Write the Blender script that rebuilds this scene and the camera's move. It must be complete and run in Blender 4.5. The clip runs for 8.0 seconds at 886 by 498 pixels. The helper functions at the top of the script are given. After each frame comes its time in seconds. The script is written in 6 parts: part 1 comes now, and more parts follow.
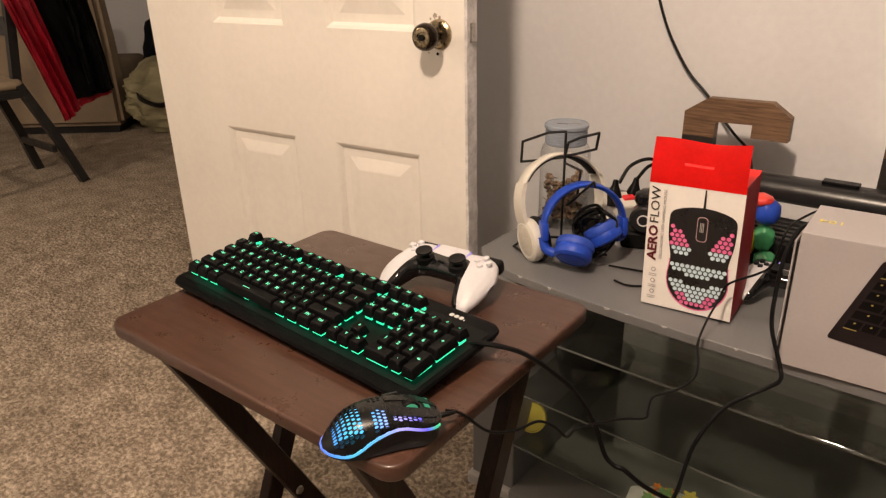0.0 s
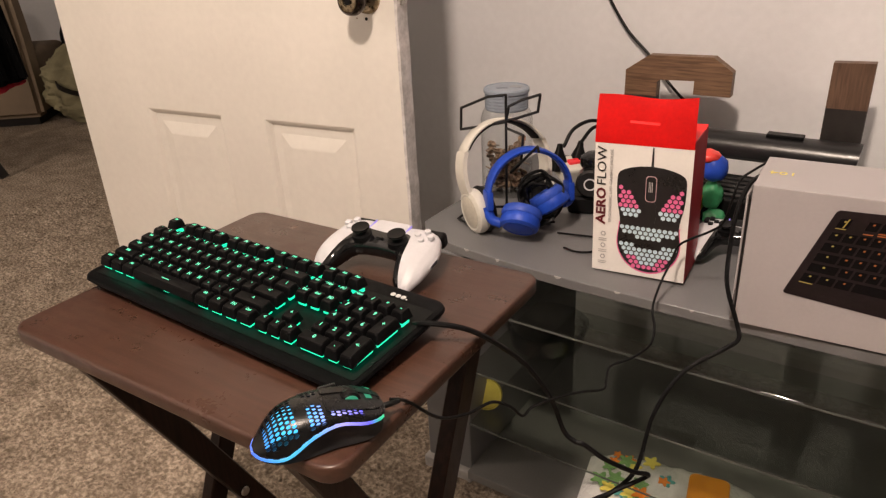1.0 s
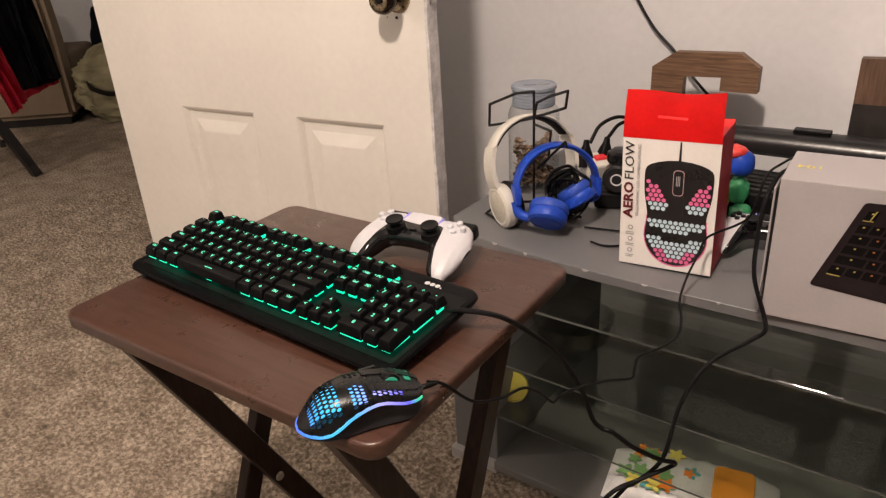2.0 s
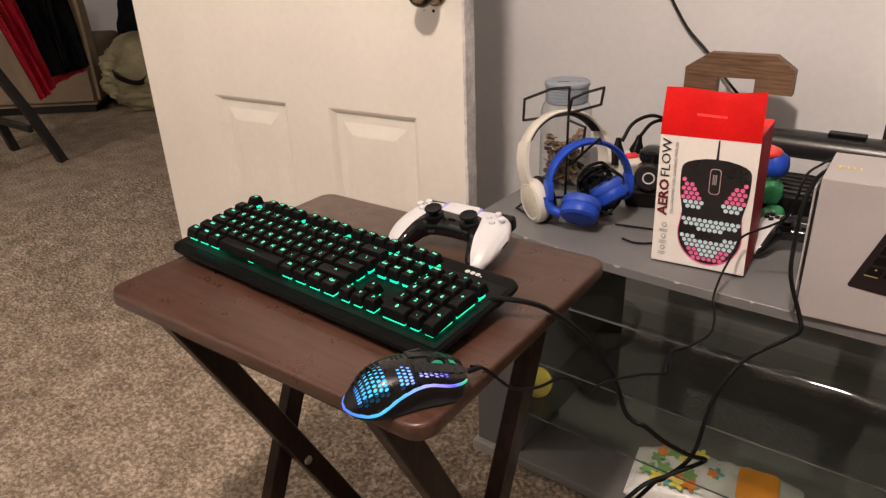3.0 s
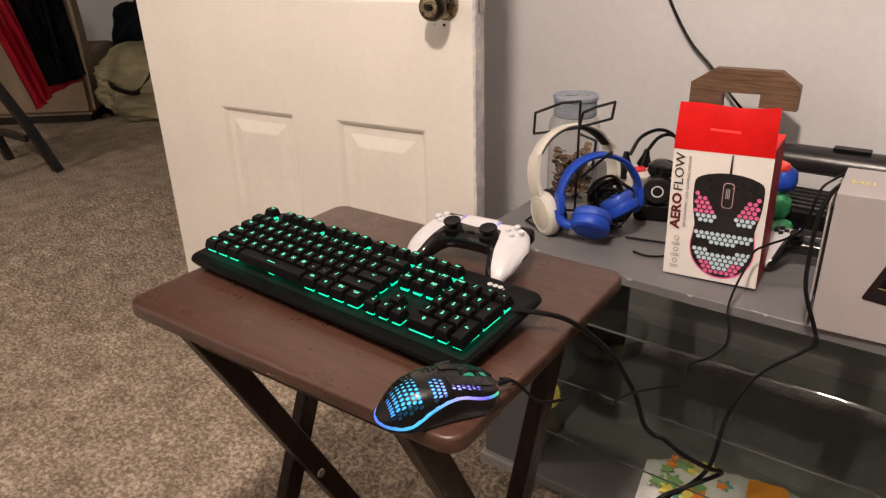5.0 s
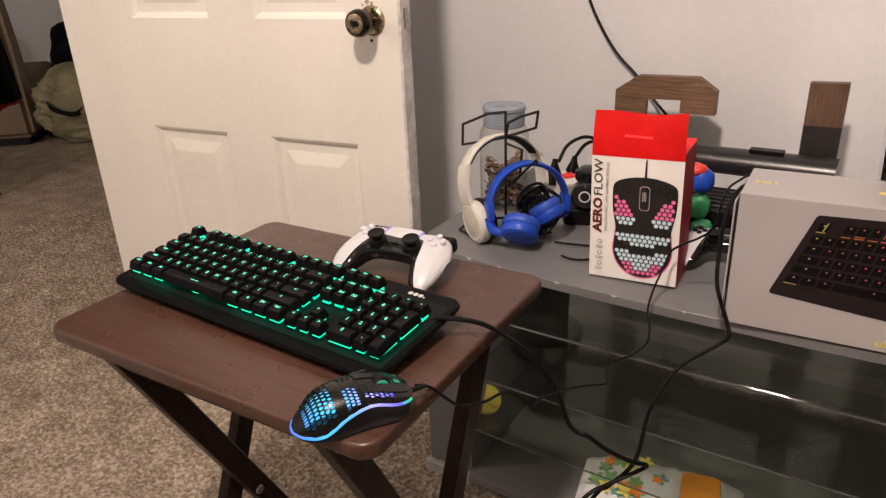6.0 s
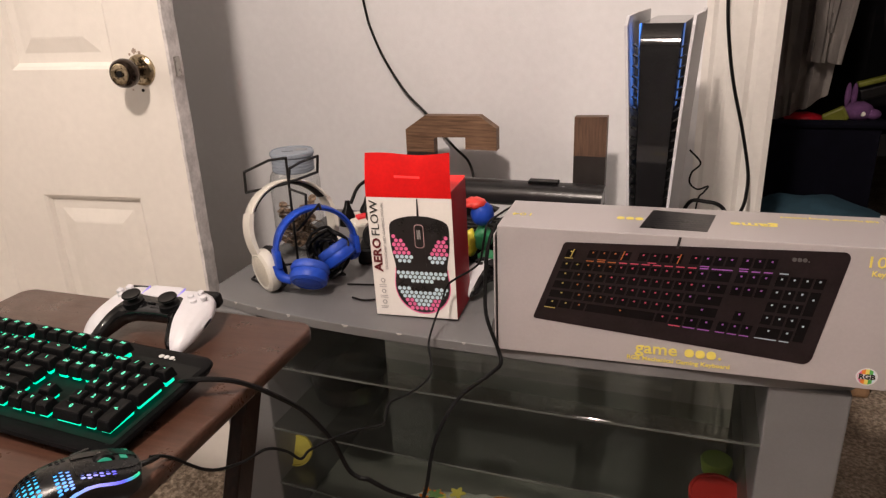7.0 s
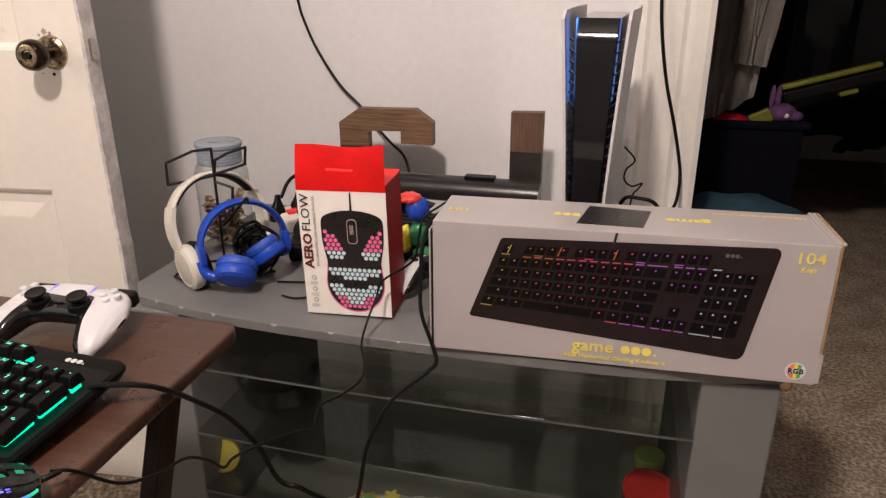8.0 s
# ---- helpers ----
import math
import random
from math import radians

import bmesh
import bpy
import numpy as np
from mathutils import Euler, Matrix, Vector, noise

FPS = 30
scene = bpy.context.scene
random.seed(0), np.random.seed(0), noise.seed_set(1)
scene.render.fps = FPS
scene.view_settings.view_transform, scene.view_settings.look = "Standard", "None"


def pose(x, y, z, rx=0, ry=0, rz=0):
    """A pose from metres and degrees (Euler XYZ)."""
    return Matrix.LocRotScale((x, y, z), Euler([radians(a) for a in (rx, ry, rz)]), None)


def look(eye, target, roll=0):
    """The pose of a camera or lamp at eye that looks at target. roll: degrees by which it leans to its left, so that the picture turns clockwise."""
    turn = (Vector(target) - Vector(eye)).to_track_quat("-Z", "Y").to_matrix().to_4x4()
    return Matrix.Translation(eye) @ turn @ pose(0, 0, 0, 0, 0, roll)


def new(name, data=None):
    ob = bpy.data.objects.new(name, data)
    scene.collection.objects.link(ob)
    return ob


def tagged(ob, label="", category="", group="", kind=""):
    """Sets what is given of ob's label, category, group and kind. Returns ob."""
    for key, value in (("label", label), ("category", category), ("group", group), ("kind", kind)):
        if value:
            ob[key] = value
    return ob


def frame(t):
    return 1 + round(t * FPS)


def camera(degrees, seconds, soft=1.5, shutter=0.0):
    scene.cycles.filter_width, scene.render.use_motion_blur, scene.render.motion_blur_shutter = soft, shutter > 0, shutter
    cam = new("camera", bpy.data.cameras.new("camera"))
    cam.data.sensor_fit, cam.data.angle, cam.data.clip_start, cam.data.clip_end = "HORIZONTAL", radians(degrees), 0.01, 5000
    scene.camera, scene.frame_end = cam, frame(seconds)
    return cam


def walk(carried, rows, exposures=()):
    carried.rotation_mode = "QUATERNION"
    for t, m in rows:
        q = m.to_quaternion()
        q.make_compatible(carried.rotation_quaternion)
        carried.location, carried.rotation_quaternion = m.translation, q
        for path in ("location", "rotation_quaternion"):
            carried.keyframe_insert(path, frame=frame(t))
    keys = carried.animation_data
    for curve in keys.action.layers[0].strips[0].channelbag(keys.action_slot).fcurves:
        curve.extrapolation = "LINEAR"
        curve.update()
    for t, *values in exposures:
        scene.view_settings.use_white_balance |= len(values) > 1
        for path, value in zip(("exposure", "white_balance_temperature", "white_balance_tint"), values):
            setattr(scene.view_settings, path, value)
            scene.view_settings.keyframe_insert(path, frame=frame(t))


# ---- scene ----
cam = camera(64.6, 8.0, soft=1.3)
PATH = [
    (0, (0.061, 0.102, 1.057), (-1.097, 1.529, 0.269), -1.3),
    (0.5, (0.009, 0.143, 1.031), (-1.111, 1.571, 0.189), -1.9),
    (1, (0.037, 0.154, 1.026), (-0.993, 1.643, 0.177), -2.9),
    (2.5, (0.04, 0.104, 1.028), (-1.063, 1.541, 0.182), -3.3),
    (3, (0.02, 0.094, 1.021), (-1.085, 1.53, 0.174), -2.2),
    (3.5, (-0.001, 0.084, 1.018), (-1.104, 1.53, 0.186), -1.1),
    (4, (-0.019, 0.064, 1.019), (-1.125, 1.515, 0.2), -0.4),
    (4.2, (-0.021, 0.062, 1.02), (-1.134, 1.511, 0.207), -0.7),
    (5.5, (0.01, 0.075, 1.028), (-1.05, 1.559, 0.206), -2.3),
    (6, (0.041, 0.081, 1.031), (-0.96, 1.62, 0.237), -2.4),
    (6.5, (0.096, 0.105, 1.034), (-0.754, 1.764, 0.311), -2.1),
    (7, (0.147, 0.139, 1.037), (-0.505, 1.889, 0.323), -2.3),
    (7.5, (0.146, 0.149, 1.029), (-0.384, 1.936, 0.304), -1.3),
    (8, (0.14, 0.167, 1.023), (-0.338, 1.969, 0.299), -0.2),
]
TINT = [(0, 0, 7250, 10), (0.5, 0, 6850, 10), (1, 0, 6620, 10), (2.5, 0, 6420, 10), (5.5, 0, 6390, 10), (6.5, 0, 6280, 10), (8, 0, 6160, 10)]
walk(cam, [(t, look(eye, target, roll)) for t, eye, target, roll in PATH], TINT)

# ---- light: one warm bulb fixture on the ceiling, faint night sky outside, added fill lamp next door ----
world = bpy.data.worlds.new("world")
scene.world = world
world.use_nodes = True
world.node_tree.nodes["Background"].inputs["Color"].default_value = (0.05, 0.06, 0.09, 1)
world.node_tree.nodes["Background"].inputs["Strength"].default_value = 0.05


def lamp(name, loc, watts, colour, radius):
    data = bpy.data.lights.new(name, "POINT")
    data.energy, data.color, data.shadow_soft_size = watts, colour, radius
    ob = new(name, data)
    ob.location = loc
    return ob


lamp("ceiling_bulb", (-0.14, -0.12, 2.24), 134, (1.0, 0.808, 0.668), 0.07)
# added fill lamp with no known source, brightens the next room's carpet
lamp("other_room_fill", (-3.2, -0.9, 2.2), 76, (1.0, 0.82, 0.67), 0.08)
scene.view_settings.exposure = 0.0

# ---- helpers for meshes ----
def part(name, bm, material, parent=None, label="", smooth=False):
    me = bpy.data.meshes.new(name)
    bm.to_mesh(me)
    bm.free()
    me.materials.append(material)
    if smooth:
        me.polygons.foreach_set("use_smooth", [True] * len(me.polygons))
        me.set_sharp_from_angle(angle=radians(38))
    ob = new(name, me)
    if parent:
        ob.parent = parent
    if label:
        ob["label"] = label
    return ob


def thing(name, m, label, category, group="", kind=""):
    ob = new(name)
    ob.empty_display_size = 0.02
    ob.matrix_world = m
    return tagged(ob, label, category, group, kind)


def merge(bm, other, m=None):
    """Adds the bmesh other to bm, moved by m."""
    me = bpy.data.meshes.new("tmp")
    if m is not None:
        bmesh.ops.transform(other, matrix=m, verts=other.verts)
    other.to_mesh(me)
    other.free()
    bm.from_mesh(me)
    bpy.data.meshes.remove(me)
    return bm


def box(bm, x0, x1, y0, y1, z0, z1, r=0.0, seg=2, m=None):
    b = bmesh.new()
    bmesh.ops.create_cube(b, size=1)
    bmesh.ops.transform(b, matrix=Matrix.Translation(((x0 + x1) / 2, (y0 + y1) / 2, (z0 + z1) / 2)) @ Matrix.Diagonal((x1 - x0, y1 - y0, z1 - z0, 1)), verts=b.verts)
    if r:
        bmesh.ops.bevel(b, geom=b.edges[:], offset=r, segments=seg, profile=0.5, affect="EDGES")
    return merge(bm, b, m)


def prism(bm, pts, z0, z1, r=0.0, seg=2, m=None):
    """A solid over the outline pts, from z0 to z1, with rounded rims."""
    b = bmesh.new()
    f = b.faces.new([b.verts.new((x, y, z0)) for x, y in pts])
    up = bmesh.ops.extrude_face_region(b, geom=[f])
    bmesh.ops.translate(b, vec=(0, 0, z1 - z0), verts=[v for v in up["geom"] if isinstance(v, bmesh.types.BMVert)])
    bmesh.ops.recalc_face_normals(b, faces=b.faces)
    if r:
        rim = [e for e in b.edges if abs(e.verts[0].co.z - e.verts[1].co.z) < 1e-6]
        bmesh.ops.bevel(b, geom=rim, offset=r, segments=seg, profile=0.5, affect="EDGES")
    return merge(bm, b, m)


def rounded(x0, x1, y0, y1, r, n=5):
    pts = []
    for cx, cy, a0 in ((x1 - r, y1 - r, 0), (x0 + r, y1 - r, 90), (x0 + r, y0 + r, 180), (x1 - r, y0 + r, 270)):
        for i in range(n + 1):
            a = radians(a0 + 90 * i / n)
            pts.append((cx + r * math.cos(a), cy + r * math.sin(a)))
    return pts


def disc(r, n=24, cx=0.0, cy=0.0):
    return [(cx + r * math.cos(2 * math.pi * i / n), cy + r * math.sin(2 * math.pi * i / n)) for i in range(n)]


def lathe(bm, prof, n=32, m=None):
    """Turns the profile of (radius, z) round the z axis."""
    b = bmesh.new()
    rings = []
    for rad, z in prof:
        rings.append([b.verts.new((rad * math.cos(2 * math.pi * i / n), rad * math.sin(2 * math.pi * i / n), z)) for i in range(n)])
    for lo, hi in zip(rings, rings[1:]):
        for i in range(n):
            b.faces.new((lo[i], lo[(i + 1) % n], hi[(i + 1) % n], hi[i]))
    if prof[0][0] > 1e-5:
        b.faces.new(rings[0][::-1])
    if prof[-1][0] > 1e-5:
        b.faces.new(rings[-1])
    bmesh.ops.remove_doubles(b, verts=b.verts, dist=1e-6)
    bmesh.ops.recalc_face_normals(b, faces=b.faces)
    return merge(bm, b, m)


def smooth_line(pts, step=8):
    """Catmull-Rom points through pts."""
    p = [Vector(q) for q in pts]
    p = [2 * p[0] - p[1]] + p + [2 * p[-1] - p[-2]]
    out = []
    for a, b, c, d in zip(p, p[1:], p[2:], p[3:]):
        for i in range(step):
            t = i / step
            out.append(0.5 * (2 * b + (c - a) * t + (2 * a - 5 * b + 4 * c - d) * t * t + (3 * b - a - 3 * c + d) * t ** 3))
    out.append(p[-2])
    return out


def sweep(bm, line, outline, up=None, closed=False, scale=None):
    """Sweeps the 2D outline (side, up) along the line of points."""
    b = bmesh.new()
    line = [Vector(q) for q in line]
    n = len(line)
    rings, side = [], None
    for i, q in enumerate(line):
        prev = line[i - 1] if (i or closed) else q
        nxt = line[(i + 1) % n] if (i < n - 1 or closed) else q
        d = (nxt - prev).normalized()
        if up is not None:
            side = d.cross(Vector(up))
        elif side is None:
            side = d.cross(Vector((0, 0, 1)) if abs(d.z) < 0.9 else Vector((1, 0, 0)))
        else:
            side = side - d * side.dot(d)
        side = side.normalized()
        top = side.cross(d).normalized()
        s = scale(i / (n - 1)) if scale else 1.0
        rings.append([b.verts.new(q + side * u * s + top * v * s) for u, v in outline])
    k = len(outline)
    for j in range(n if closed else n - 1):
        lo, hi = rings[j], rings[(j + 1) % n]
        for i in range(k):
            b.faces.new((lo[i], lo[(i + 1) % k], hi[(i + 1) % k], hi[i]))
    if not closed:
        b.faces.new(rings[0][::-1])
        b.faces.new(rings[-1])
    bmesh.ops.recalc_face_normals(b, faces=b.faces)
    return merge(bm, b)


def tube(bm, pts, r, n=8, step=8, curve=True):
    return sweep(bm, smooth_line(pts, step) if curve else pts, disc(r, n))


def loft(bm, rings, m=None, cap=True):
    """Skins rings of equally many points."""
    b = bmesh.new()
    rows = [[b.verts.new(q) for q in ring] for ring in rings]
    k = len(rows[0])
    for lo, hi in zip(rows, rows[1:]):
        for i in range(k):
            b.faces.new((lo[i], lo[(i + 1) % k], hi[(i + 1) % k], hi[i]))
    if cap:
        b.faces.new(rows[0][::-1])
        b.faces.new(rows[-1])
    bmesh.ops.recalc_face_normals(b, faces=b.faces)
    return merge(bm, b, m)


def text(body, size, material, parent, m, name="lettering", label="", width=None, bold=0.0, thick=0.0002):
    """Letters in the built-in font, as a flat mesh centred on the pose m. width: stretched to that width."""
    cu = bpy.data.curves.new("tmp", "FONT")
    cu.body, cu.size, cu.align_x, cu.align_y = body, size, "CENTER", "CENTER"
    cu.offset, cu.resolution_u, cu.extrude = bold, 2, thick
    tmp = bpy.data.objects.new("tmp", cu)
    me = bpy.data.meshes.new_from_object(tmp)
    bpy.data.objects.remove(tmp)
    bpy.data.curves.remove(cu)
    me.name = name
    if width and len(me.vertices):
        xs = [v.co.x for v in me.vertices]
        k = width / (max(xs) - min(xs))
        me.transform(Matrix.Diagonal((k, 1, 1, 1)))
    me.transform(m)
    me.materials.clear()
    me.materials.append(material)
    ob = new(name, me)
    ob.parent = parent
    if label:
        ob["label"] = label
    return ob


# ---- materials ----
def mat(name, colour, rough=0.5, metal=0.0, vary=0.12, scale=30.0, fine=250.0, bump=0.0, bump_scale=200.0, rough_vary=0.1, spec=0.5, second=None, coat=0.0):
    """A surface whose colour, gloss and relief vary at two scales."""
    ma = bpy.data.materials.new(name)
    ma.use_nodes = True
    nt = ma.node_tree
    bs = nt.nodes["Principled BSDF"]
    bs.inputs["Roughness"].default_value, bs.inputs["Metallic"].default_value = rough, metal
    bs.inputs["Specular IOR Level"].default_value, bs.inputs["Coat Weight"].default_value = spec, coat
    co = nt.nodes.new("ShaderNodeTexCoord")
    big, small = nt.nodes.new("ShaderNodeTexNoise"), nt.nodes.new("ShaderNodeTexNoise")
    big.inputs["Scale"].default_value, small.inputs["Scale"].default_value = scale, fine
    big.inputs["Detail"].default_value, small.inputs["Detail"].default_value = 4, 2
    add = nt.nodes.new("ShaderNodeMath")
    add.operation = "MULTIPLY_ADD"
    add.inputs[1].default_value = 0.4
    ramp = nt.nodes.new("ShaderNodeValToRGB")
    c0 = [max(0, c * (1 - vary)) for c in colour]
    c1 = second or [min(1, c * (1 + vary)) for c in colour]
    ramp.color_ramp.elements[0].position, ramp.color_ramp.elements[1].position = 0.5, 0.9
    ramp.color_ramp.elements[0].color, ramp.color_ramp.elements[1].color = (*c0, 1), (*c1, 1)
    for n in (big, small):
        nt.links.new(co.outputs["Object"], n.inputs["Vector"])
    nt.links.new(small.outputs["Fac"], add.inputs[0])
    nt.links.new(big.outputs["Fac"], add.inputs[2])
    nt.links.new(add.outputs[0], ramp.inputs["Fac"])
    nt.links.new(ramp.outputs["Color"], bs.inputs["Base Color"])
    rr = nt.nodes.new("ShaderNodeMapRange")
    rr.inputs["From Min"].default_value, rr.inputs["From Max"].default_value = 0.4, 1.0
    rr.inputs["To Min"].default_value, rr.inputs["To Max"].default_value = max(0.02, rough - rough_vary), min(1, rough + rough_vary)
    nt.links.new(add.outputs[0], rr.inputs["Value"])
    nt.links.new(rr.outputs[0], bs.inputs["Roughness"])
    if bump:
        bn, bt = nt.nodes.new("ShaderNodeBump"), nt.nodes.new("ShaderNodeTexNoise")
        bt.inputs["Scale"].default_value, bt.inputs["Detail"].default_value = bump_scale, 3
        bn.inputs["Strength"].default_value, bn.inputs["Distance"].default_value = bump, 0.002
        nt.links.new(co.outputs["Object"], bt.inputs["Vector"])
        nt.links.new(bt.outputs["Fac"], bn.inputs["Height"])
        nt.links.new(bn.outputs["Normal"], bs.inputs["Normal"])
    return ma


def glow(name, colour, strength, base=(0.02, 0.02, 0.02)):
    ma = bpy.data.materials.new(name)
    ma.use_nodes = True
    bs = ma.node_tree.nodes["Principled BSDF"]
    bs.inputs["Base Color"].default_value = (*base, 1)
    bs.inputs["Emission Color"].default_value = (*colour, 1)
    bs.inputs["Emission Strength"].default_value = strength
    bs.inputs["Roughness"].default_value = 0.4
    return ma


def wood(name, dark, light, rough=0.4, axis="X", ring=18.0, stretch=12.0, bump=0.1):
    """Stained wood: long grain along one axis, fine pores and worn gloss."""
    ma = mat(name, dark, rough, vary=0.15, bump=bump, bump_scale=400)
    nt = ma.node_tree
    bs = nt.nodes["Principled BSDF"]
    co = nt.nodes.new("ShaderNodeTexCoord")
    mp = nt.nodes.new("ShaderNodeMapping")
    mp.inputs["Scale"].default_value = [1.0 if a == axis else stretch for a in "XYZ"]
    no = nt.nodes.new("ShaderNodeTexNoise")
    no.inputs["Scale"].default_value, no.inputs["Detail"].default_value, no.inputs["Distortion"].default_value = ring, 6, 0.6
    ra = nt.nodes.new("ShaderNodeValToRGB")
    ra.color_ramp.elements[0].position, ra.color_ramp.elements[1].position = 0.35, 0.7
    ra.color_ramp.elements[0].color, ra.color_ramp.elements[1].color = (*dark, 1), (*light, 1)
    nt.links.new(co.outputs["Object"], mp.inputs["Vector"])
    nt.links.new(mp.outputs["Vector"], no.inputs["Vector"])
    nt.links.new(no.outputs["Fac"], ra.inputs["Fac"])
    nt.links.new(ra.outputs["Color"], bs.inputs["Base Color"])
    return ma


def clear(name, tint, see=0.85, rough=0.03, veil=0.0):
    """Thin clear or tinted sheet: sees through, with a gloss that grows at grazing angles."""
    ma = bpy.data.materials.new(name)
    ma.use_nodes = True
    nt = ma.node_tree
    nt.nodes.remove(nt.nodes["Principled BSDF"])
    out = nt.nodes["Material Output"]
    tr, gl, mix, fr = (nt.nodes.new(k) for k in ("ShaderNodeBsdfTransparent", "ShaderNodeBsdfGlossy", "ShaderNodeMixShader", "ShaderNodeMath"))
    lw, pw = nt.nodes.new("ShaderNodeLayerWeight"), nt.nodes.new("ShaderNodeMath")
    lw.inputs["Blend"].default_value = 0.5
    pw.operation, fr.operation = "POWER", "MULTIPLY_ADD"
    pw.inputs[1].default_value, fr.inputs[1].default_value, fr.inputs[2].default_value = 4.0, 0.9, 0.04
    nt.links.new(lw.outputs["Facing"], pw.inputs[0])
    nt.links.new(pw.outputs[0], fr.inputs[0])
    tr.inputs["Color"].default_value = (*[c * see for c in tint], 1)
    gl.inputs["Roughness"].default_value = rough
    nt.links.new(fr.outputs[0], mix.inputs[0])
    # pale diffuse veil: dust on the sheet, and a lift for the shade behind it
    df, dm = nt.nodes.new("ShaderNodeBsdfDiffuse"), nt.nodes.new("ShaderNodeMixShader")
    df.inputs["Color"].default_value = (0.5, 0.5, 0.48, 1)
    dm.inputs[0].default_value = veil
    nt.links.new(tr.outputs[0], dm.inputs[1])
    nt.links.new(df.outputs[0], dm.inputs[2])
    nt.links.new(dm.outputs[0], mix.inputs[1])
    nt.links.new(gl.outputs[0], mix.inputs[2])
    nt.links.new(mix.outputs[0], out.inputs["Surface"])
    return ma


def carpet_material():
    """Cut pile in mixed taupe and brown flecks, with tufts and trodden patches."""
    ma = bpy.data.materials.new("carpet_pile")
    ma.use_nodes = True
    nt = ma.node_tree
    bs = nt.nodes["Principled BSDF"]
    bs.inputs["Roughness"].default_value, bs.inputs["Specular IOR Level"].default_value = 0.95, 0.1
    co = nt.nodes.new("ShaderNodeTexCoord")
    fleck, patch, tuft = (nt.nodes.new("ShaderNodeTexNoise") for _ in range(3))
    for n, s, d in ((fleck, 105, 3), (patch, 11, 6), (tuft, 110, 4)):
        n.inputs["Scale"].default_value, n.inputs["Detail"].default_value = s, d
        nt.links.new(co.outputs["Object"], n.inputs["Vector"])
    ramp = nt.nodes.new("ShaderNodeValToRGB")
    el = ramp.color_ramp.elements
    el[0].position, el[1].position = 0.38, 0.64
    el[0].color, el[1].color = (0.25, 0.203, 0.158, 1), (0.57, 0.482, 0.39, 1)
    mid = el.new(0.52)
    mid.color = (0.40, 0.33, 0.26, 1)
    mix = nt.nodes.new("ShaderNodeMix")
    mix.data_type, mix.blend_type = "RGBA", "MULTIPLY"
    mix.inputs["Factor"].default_value = 0.6
    r2 = nt.nodes.new("ShaderNodeValToRGB")
    r2.color_ramp.elements[0].position, r2.color_ramp.elements[1].position = 0.35, 0.65
    r2.color_ramp.elements[0].color, r2.color_ramp.elements[1].color = (0.48, 0.46, 0.44, 1), (1, 1, 1, 1)
    nt.links.new(fleck.outputs["Fac"], ramp.inputs["Fac"])
    nt.links.new(patch.outputs["Fac"], r2.inputs["Fac"])
    nt.links.new(ramp.outputs["Color"], mix.inputs["A"])
    nt.links.new(r2.outputs["Color"], mix.inputs["B"])
    nt.links.new(mix.outputs["Result"], bs.inputs["Base Color"])
    bn = nt.nodes.new("ShaderNodeBump")
    bn.inputs["Strength"].default_value, bn.inputs["Distance"].default_value = 1.0, 0.009
    nt.links.new(tuft.outputs["Fac"], bn.inputs["Height"])
    nt.links.new(bn.outputs["Normal"], bs.inputs["Normal"])
    return ma


M_CARPET = carpet_material()
M_WALL = mat("grey_wall_paint", (0.80, 0.805, 0.83), 0.6, vary=0.05, scale=2.0, fine=60, bump=0.15, bump_scale=250)
M_WHITE = mat("white_door_paint", (0.80, 0.77, 0.72), 0.42, vary=0.05, scale=3, fine=60, bump=0.08, bump_scale=120)
M_TRIM = mat("white_trim_paint", (0.80, 0.78, 0.75), 0.4, vary=0.06, scale=6, fine=90, bump=0.1, bump_scale=120)
M_EDGE = mat("scuffed_door_edge", (0.62, 0.60, 0.60), 0.6, vary=0.25, scale=40, fine=150, bump=0.5, bump_scale=60)
M_CHIP = mat("bare_primer", (0.40, 0.33, 0.27), 0.7, vary=0.4, scale=200)
# for unseen walls: darkened so that less bounced light fills the shadows
M_LOWBOUNCE = mat("low_bounce_wall", (0.24, 0.235, 0.235), 0.8, vary=0.08, scale=2.0)
# unseen ceiling, greyed to weaken the fill light it throws back
M_CEILDIM = mat("low_bounce_ceiling", (0.42, 0.41, 0.395), 0.9, vary=0.03)
M_TABLE = wood("walnut_stained_table", (0.048, 0.022, 0.014), (0.076, 0.036, 0.024), 0.33, "X", 10, 14, 0.05)
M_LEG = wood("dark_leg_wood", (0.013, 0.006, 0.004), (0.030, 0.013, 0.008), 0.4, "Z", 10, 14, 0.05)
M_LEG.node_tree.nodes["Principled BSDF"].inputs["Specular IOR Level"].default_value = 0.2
M_STAND = mat("grey_stand_laminate", (0.150, 0.152, 0.158), 0.42, vary=0.07, scale=8, fine=300, bump=0.05, bump_scale=600)
# stand grey made lighter, for lamplight reaching the board under the shelves
M_BASEBOARD = mat("lamplit_grey_laminate", (0.18, 0.178, 0.175), 0.5, vary=0.1, scale=8, fine=200)
M_STANDEDGE = mat("worn_light_edge_band", (0.42, 0.41, 0.40), 0.5, vary=0.2, scale=25, fine=120, bump=0.2, bump_scale=80)
M_BLACK = mat("black_plastic", (0.004, 0.004, 0.0045), 0.45, vary=0.2, spec=0.2)
M_SATIN = mat("satin_black_plastic", (0.012, 0.012, 0.013), 0.30, vary=0.1, rough_vary=0.02)
M_GLOSSB = mat("gloss_black_plastic", (0.008, 0.008, 0.009), 0.08, vary=0.1, rough_vary=0.03)
M_RUBBER = mat("black_rubber", (0.0035, 0.0035, 0.004), 0.45, vary=0.15, spec=0.18)
